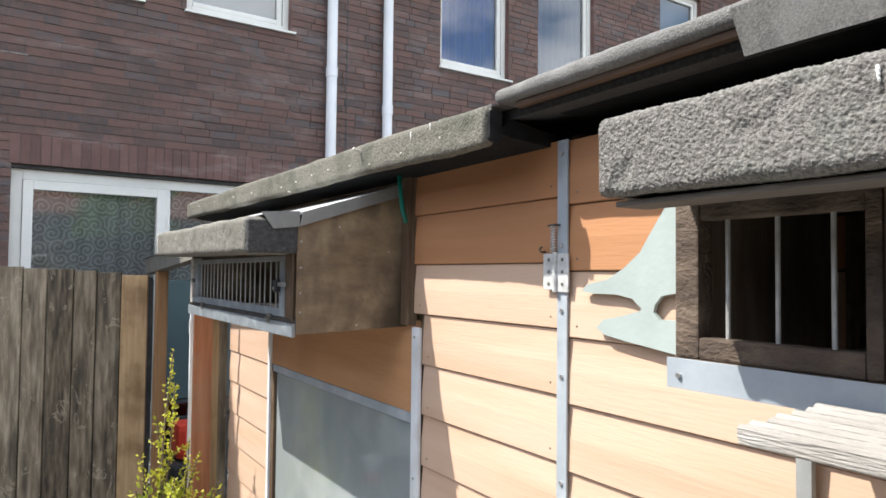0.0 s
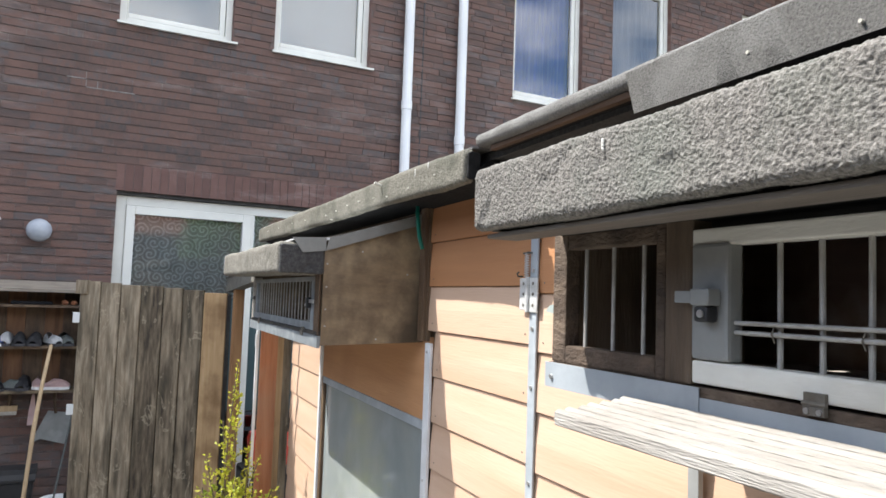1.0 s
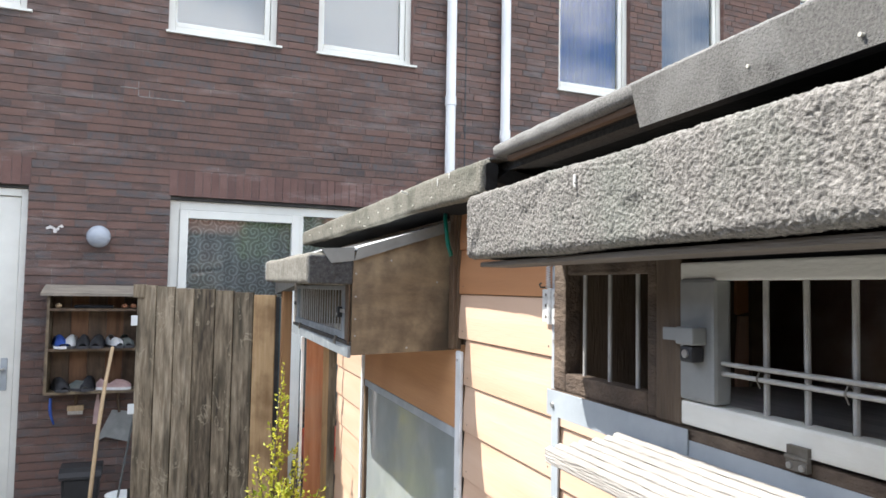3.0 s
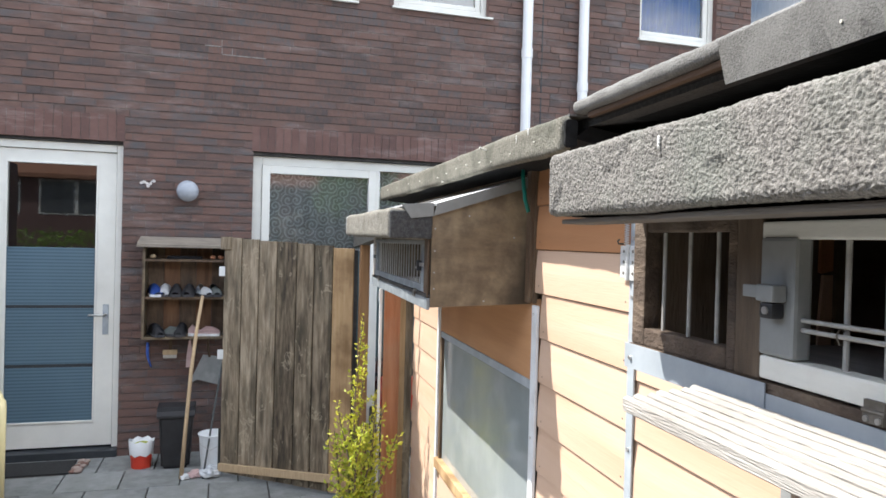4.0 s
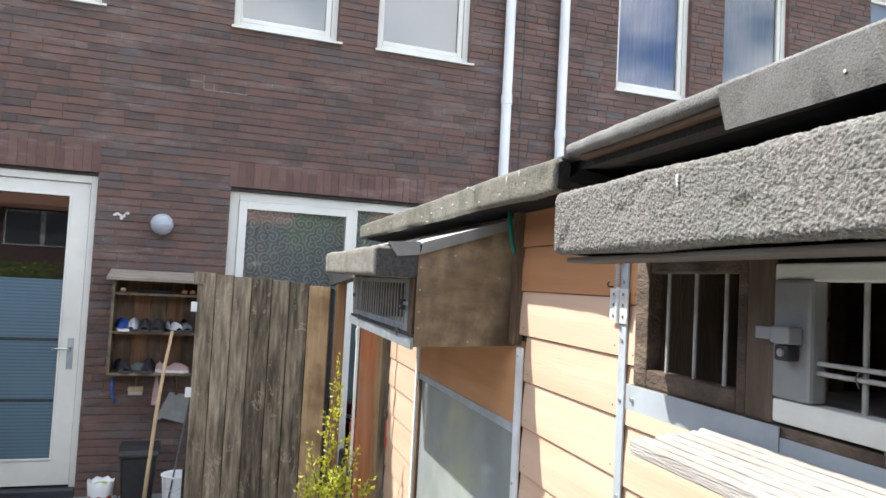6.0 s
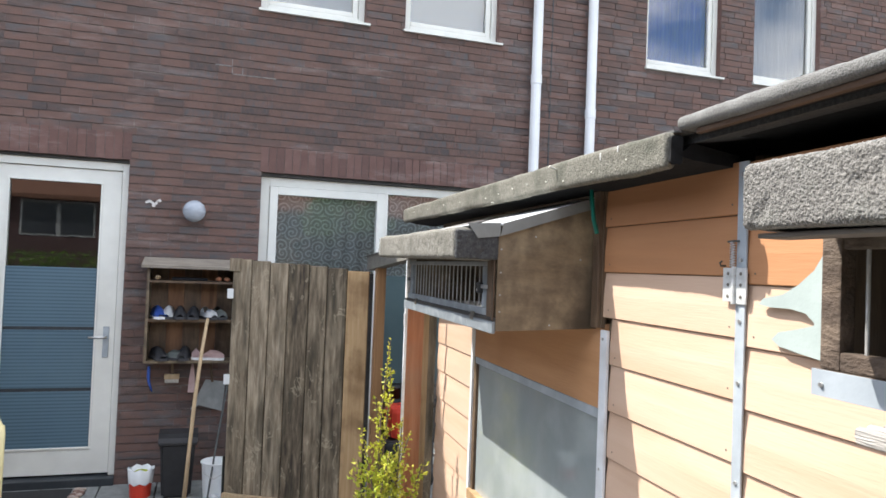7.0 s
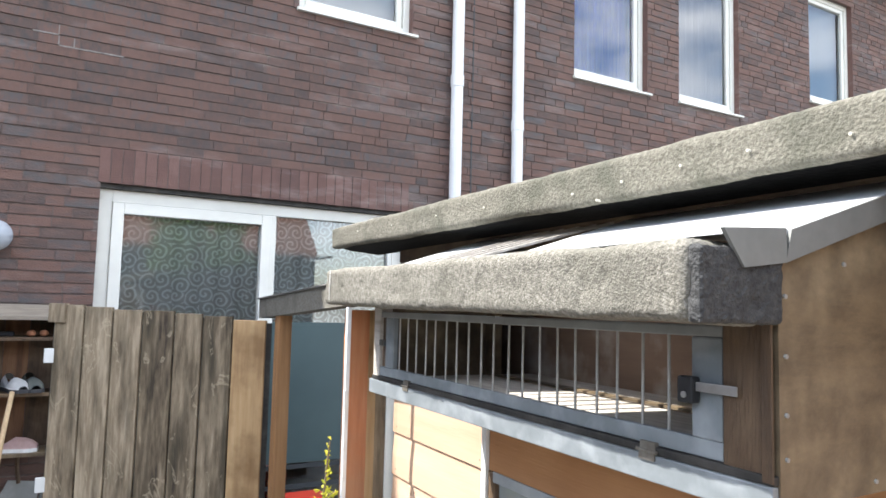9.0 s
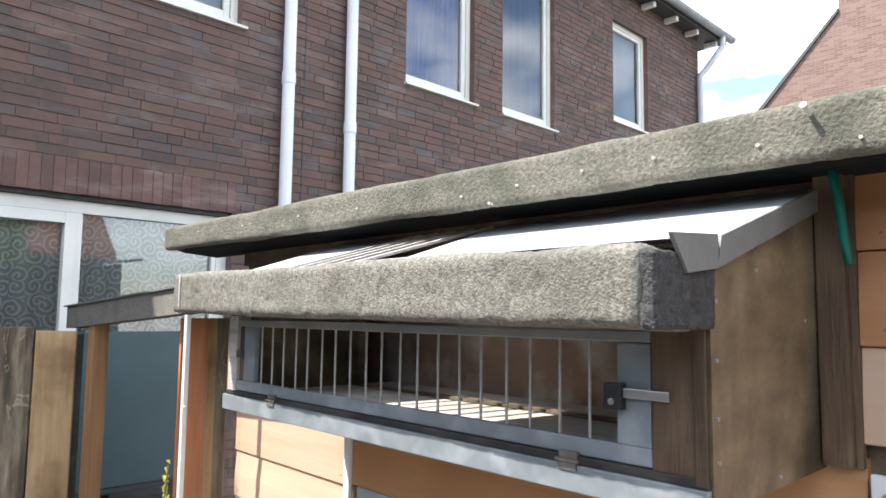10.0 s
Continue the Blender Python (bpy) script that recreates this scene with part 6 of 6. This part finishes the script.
for sx in (-1.69, -1.15):
    bm = bmesh.new()
    tube(bm, [(sx, 5.16, 0.0), (sx, 5.17, 0.35), (sx, 5.17, 0.64), (sx, 5.20, 0.675)], [0.017, 0.020, 0.022, 0.022], flat=1.5)
    part("leg", bm, "yellow_plastic", chair, smooth=True)
    bm = bmesh.new()
    tube(bm, [(sx, 5.20, 0.675), (sx, 5.34, 0.69), (sx + (0.015 if sx < -1.4 else -0.015), 5.46, 0.72), (sx + (0.035 if sx < -1.4 else -0.035), 5.56, 0.775), (sx + (0.06 if sx < -1.4 else -0.06), 5.60, 0.80)], 0.021, flat=1.3)
    part("armrest", bm, "yellow_plastic", chair, smooth=True)
    bm = bmesh.new()
    tube(bm, [(sx * 0.99, 5.66, 0.0), (sx * 0.985, 5.60, 0.42)], [0.017, 0.022], flat=1.5)
    part("leg", bm, "yellow_plastic", chair, smooth=True)


def chair_shell():
    """Moulded back: an arched shell with slots that bend outwards at the top."""
    bm = bmesh.new()
    nx, nz, w, z0, z1 = 110, 72, 0.245, 0.50, 0.935

    def kept(x, z):
        if z > 0.60 and (abs(x) / w) ** 2.6 + ((z - 0.60) / (z1 - 0.60)) ** 2.6 > 1:
            return False
        for k in (-2, -1, 0, 1, 2):
            xs = 0.042 * k * (1 + 0.55 * max(0.0, (z - 0.74) / 0.13) ** 2)
            if abs(x - xs) < 0.0085 and z < 0.875 - 0.012 * abs(k):
                return False
        return True

    grid = {}

    def vert(a, b):
        if (a, b) not in grid:
            x, z = -w + 2 * w * a / nx, z0 + (z1 - z0) * b / nz
            grid[a, b] = bm.verts.new((-1.42 + x, 5.63 - 0.06 * (x / w) ** 2 + 0.10 * (z - z0) * 0.5, z))
        return grid[a, b]

    for a in range(nx):
        for b in range(nz):
            if kept(-w + 2 * w * (a + 0.5) / nx, z0 + (z1 - z0) * (b + 0.5) / nz):
                bm.faces.new((vert(a, b), vert(a + 1, b), vert(a + 1, b + 1), vert(a, b + 1)))
    bmesh.ops.solidify(bm, geom=bm.faces[:], thickness=0.009)
    return bm


part("backrest", chair_shell(), "yellow_plastic", chair, smooth=False)
TURN_CHAIR = Matrix.Translation((-1.15, 5.17, 0)) @ Matrix.Rotation(radians(20), 4, "Z") @ Matrix.Translation((1.15, -5.17, 0))
chair.matrix_world = TURN_CHAIR @ Matrix.Translation((-1.42, 5.35, 0))
bm = bmesh.new()
bmesh.ops.create_icosphere(bm, subdivisions=3, radius=0.2)
for v in bm.verts:
    v.co = Vector((v.co.x, v.co.y * 0.9, max(v.co.z * 0.5, -0.03))) * (1 + 0.25 * noise.noise(v.co * 9))
bmesh.ops.translate(bm, verts=bm.verts[:], vec=TURN_CHAIR @ Vector((-1.40, 5.38, 0.465)))
solid("black_jacket", bm, "black_cloth", "black garment lying on the chair seat", "clothing", smooth=True)

# Table with a stand and a pot.
table = thing("garden_table", (-1.65, 4.5, 0), "grey garden table with curved metal legs", "table")
bm = bmesh.new()
box(bm, -2.2, -1.13, 4.05, 4.88, 0.685, 0.705)
bmesh.ops.bevel(bm, geom=[e for e in bm.edges if abs(e.verts[0].co.z - e.verts[1].co.z) > 0.01], offset=0.12, segments=6, affect="EDGES")
part("tabletop", bm, "table_top", table)
for sx, sy in ((-1.25, 4.78), (-1.25, 4.15), (-2.08, 4.78), (-2.08, 4.15)):
    k = 1 if sx > -1.6 else -1
    bm = bmesh.new()
    tube(bm, [(sx - 0.15 * k, sy, 0.685), (sx - 0.10 * k, sy, 0.45), (sx - 0.02 * k, sy, 0.2), (sx + 0.08 * k, sy, 0.0)], 0.016)
    part("leg", bm, "dark_metal", table, smooth=True)
bm = bmesh.new()
cyl(bm, (-1.26, 4.76, 0.705), (-1.26, 4.76, 0.765), 0.04, 0.052, seg=18)
solid("flower_pot", bm, "terracotta", "small terracotta dish on the garden table", "pot")
st = thing("feeder_stand", (-1.36, 4.80, 0.705), "thin metal stand with a cream plate on the table", "stand")
bm = bmesh.new()
tube(bm, [(-1.36, 4.80, 0.705), (-1.36, 4.80, 1.47)], 0.009)
part("pole", bm, "steel", st)
part("plate", bm_box(-1.60, -1.25, 4.78, 4.82, 1.50, 1.575, bevel=0.008), "cream", st, "cream plastic plate")
bm = bmesh.new()
tube(bm, [(-1.55, 4.80, 1.45), (-1.36, 4.80, 1.465), (-1.24, 4.80, 1.44)], 0.006)
part("hook_bar", bm, "steel", st)
bm = bmesh.new()
cyl(bm, (-1.36, 4.80, 0.705), (-1.36, 4.80, 0.72), 0.06, seg=18)
part("foot", bm, "dark_metal", st)

# Red and black thing by the window behind the gate.
mower = thing("hand_mower", (1.58, 5.85, 0), "red and black garden machine under the window", "garden machine")
part("hood", bm_box(1.43, 1.74, 5.75, 6.0, 0.36, 0.62, bevel=0.05), "red_plastic", mower, "red hood")
part("deck", bm_box(1.37, 1.79, 5.70, 6.05, 0.10, 0.355, bevel=0.03), "black_plastic", mower, "black deck")
for k in range(4):
    bm = bmesh.new()
    wx, wy = (1.41 if k % 2 else 1.75), (5.72 if k < 2 else 6.03)
    cyl(bm, (wx - 0.02, wy, 0.08), (wx + 0.02, wy, 0.08), 0.08, seg=18)
    part("wheel", bm, "black_plastic", mower)

# Yellow-leaved shrub before the loft.
shrub = thing("shrub", (0.83, 3.62, 0), "yellow-green leafed shrub with thin upright shoots", "shrub")
rng = random.Random(21)
shoots = [(0.0, 0.0, 1.38, 0.005), (0.015, 0.03, 1.22, 0.02), (-0.03, 0.02, 1.10, -0.03), (0.05, -0.02, 1.0, 0.10), (-0.05, 0.0, 0.95, -0.08), (0.09, 0.02, 0.92, 0.16), (0.0, -0.06, 0.86, 0.02), (-0.09, 0.03, 0.8, -0.10), (0.12, -0.03, 0.78, 0.18), (0.04, 0.08, 0.82, 0.05)]
bm = bmesh.new()
lines = []
for k, (dx, dy, h, lean) in enumerate(shoots):
    pts = []
    for s in range(9):
        f = s / 8
        pts.append(Vector((0.83 + dx * f * 0.8 + 0.55 * lean * f * f + 0.018 * math.sin(7 * f + k), 3.62 + dy * f + 0.02 * math.sin(5 * f + 2 * k), h * f)))
    tube(bm, pts, [0.008 * (1 - 0.8 * s / 8) + 0.001 for s in range(9)], seg=6)
    lines.append(pts)
    for s in range(2, 8):
        for side in range(2):
            a = rng.uniform(0, 6.28)
            q = pts[s] + Vector((math.cos(a), math.sin(a), 0.9)) * rng.uniform(0.035, 0.105) * (1.25 - s / 9)
            tube(bm, [pts[s], (pts[s] + q) / 2 + Vector((0, 0, 0.004)), q], 0.0014, seg=4)
            lines.append([pts[s], (pts[s] + q) / 2, q])
part("stem", bm, "bark", shrub)


reach = [(ln[-1] - ln[0]).length for ln in lines]


def on_shoot(low):
    def spot(r):
        while True:
            ln = r.choices(lines, reach)[0]
            i = r.randrange(len(ln) - 1)
            p = ln[i].lerp(ln[i + 1], r.random())
            if (p.z < 0.82) == low and p.z > 0.12:
                break
        j = 0.026 if low else 0.010
        return p + Vector((r.uniform(-j, j), r.uniform(-j, j), r.uniform(-j, j))), (r.uniform(-1, 1), r.uniform(-1, 1), r.uniform(-0.1, 1.2))
    return spot


part("young_leaves", leaves(420, on_shoot(False), 0.021, 8), "leaf", shrub, "small yellow young leaves")
part("leaves", leaves(2600, on_shoot(True), 0.028, 9), "leaf_low", shrub, "green-yellow lower leaves")


# ---- brickwork, paving: the many small pieces ----
STRETCHER = as_mesh("brick", bm_box(0, 1, 0, 0.02, 0, BH, bevel=0), "brick")
rng = random.Random(11)
vs, fs = [], []
singles = 0
row_n = 0
z = 0.0
while z < EAVE - 0.02:
    blocked = [(o[0], o[1]) for o in OPEN.values() if o[2] - 0.03 < z + BH / 2 < o[3] + (0.0 if o[3] > 3 else 0.0)]
    blocked += [(a, b) for a, b, zz in SOLDIERS if zz - 0.02 < z + BH / 2 < zz + 0.215]
    x = -3.4 - rng.uniform(0, BL)
    row_n += 1
    while x < RIGHT:
        length = BL if rng.random() < 0.84 else 0.10
        a, b = x + 0.003, min(x + length - 0.003, RIGHT)
        x += length
        spans = [(a, b)]
        for p, q in blocked:
            spans = [s for u, v in spans for s in ((u, min(v, p)), (max(u, q), v)) if s[1] - s[0] > 0.02]
        for u, v in spans:
            out = rng.uniform(-0.0025, 0.0025)
            dz = rng.uniform(-0.0015, 0.0015)
            if -0.3 < u < 2.6 and 2.72 < z < 3.76 and singles < 300:
                ob = new("brick", STRETCHER)
                ob.parent = wall_house
                ob.location = Vector((u, HY + out, z + dz)) - BASE[wall_house]
                ob.scale = (v - u, 1, 1)
                ob.rotation_euler = (0, rng.uniform(-0.008, 0.008), rng.uniform(-0.006, 0.006))
                singles += 1
                continue
            k = len(vs)
            y0b = HY + out
            e = [rng.uniform(-0.0018, 0.0018) for _ in range(4)]
            vs += [(u, y0b + e[0], z + dz + e[0]), (v, y0b + e[1], z + dz + e[1]), (v, y0b + e[2], z + BH + dz + e[2]), (u, y0b + e[3], z + BH + dz + e[3]), (u, y0b + 0.02, z + dz), (v, y0b + 0.02, z + dz), (v, y0b + 0.02, z + BH + dz), (u, y0b + 0.02, z + BH + dz)]
            fs += [(k, k + 1, k + 2, k + 3), (k, k + 4, k + 5, k + 1), (k + 1, k + 5, k + 6, k + 2), (k + 2, k + 6, k + 7, k + 3), (k + 3, k + 7, k + 4, k)]
    z += COURSE
me = bpy.data.meshes.new("brickwork")
base = BASE[wall_house]
me.from_pydata([tuple(Vector(v) - base) for v in vs], [], fs)
me.materials.append(MAT["brick_joined"])
ob = new("brickwork", me)
ob.parent = wall_house
tagged(ob, "purple-brown and red brickwork", kind="stuff")
for a, b, za, zb in ((-0.02, 0.11, 3.3035, 3.3125), (0.108, 0.114, 3.3125, 3.366), (0.115, 0.46, 3.241, 3.25), (0.110, 0.116, 3.25, 3.304), (0.19, 0.196, 3.25, 3.304)):
    part("pale_joint", bm_box(a, b, HY - 0.0015, HY + 0.006, za, zb, bevel=0.001), "dry_mortar", wall_house)
SOLDIER = as_mesh("soldier_brick", bm_box(0, 0.0585, 0, 0.02, 0, 0.208), "soldier")
for a, b, zz in SOLDIERS:
    n = int((b - a) / 0.0625)
    for k in range(n):
        ob = new("soldier_brick", SOLDIER)
        ob.parent = wall_house
        ob.location = Vector((a + (b - a) * k / n + 0.002, HY - 0.003 + rng.uniform(-0.002, 0.002), zz + rng.uniform(-0.002, 0.002))) - base

pavement = solid("pavement", bm_box(-6, 3.4, 3.6, HY, -0.4, -0.022), "soil", "dark joints under grey concrete paving", "paving", "structure")
TILE = as_mesh("paving_slab", bm_box(0.004, 0.396, 0.004, 0.396, -0.05, 0.0, bevel=0.005), "paver")
for i in range(16):
    for j in range(7):
        ob = new("paving_slab", TILE)
        ob.parent = pavement
        ob.location = Vector((-3.1 + 0.4 * i + (0.2 if j % 2 else 0), HY - 0.4 - 0.4 * j, rng.uniform(-0.003, 0.002))) - BASE[pavement]
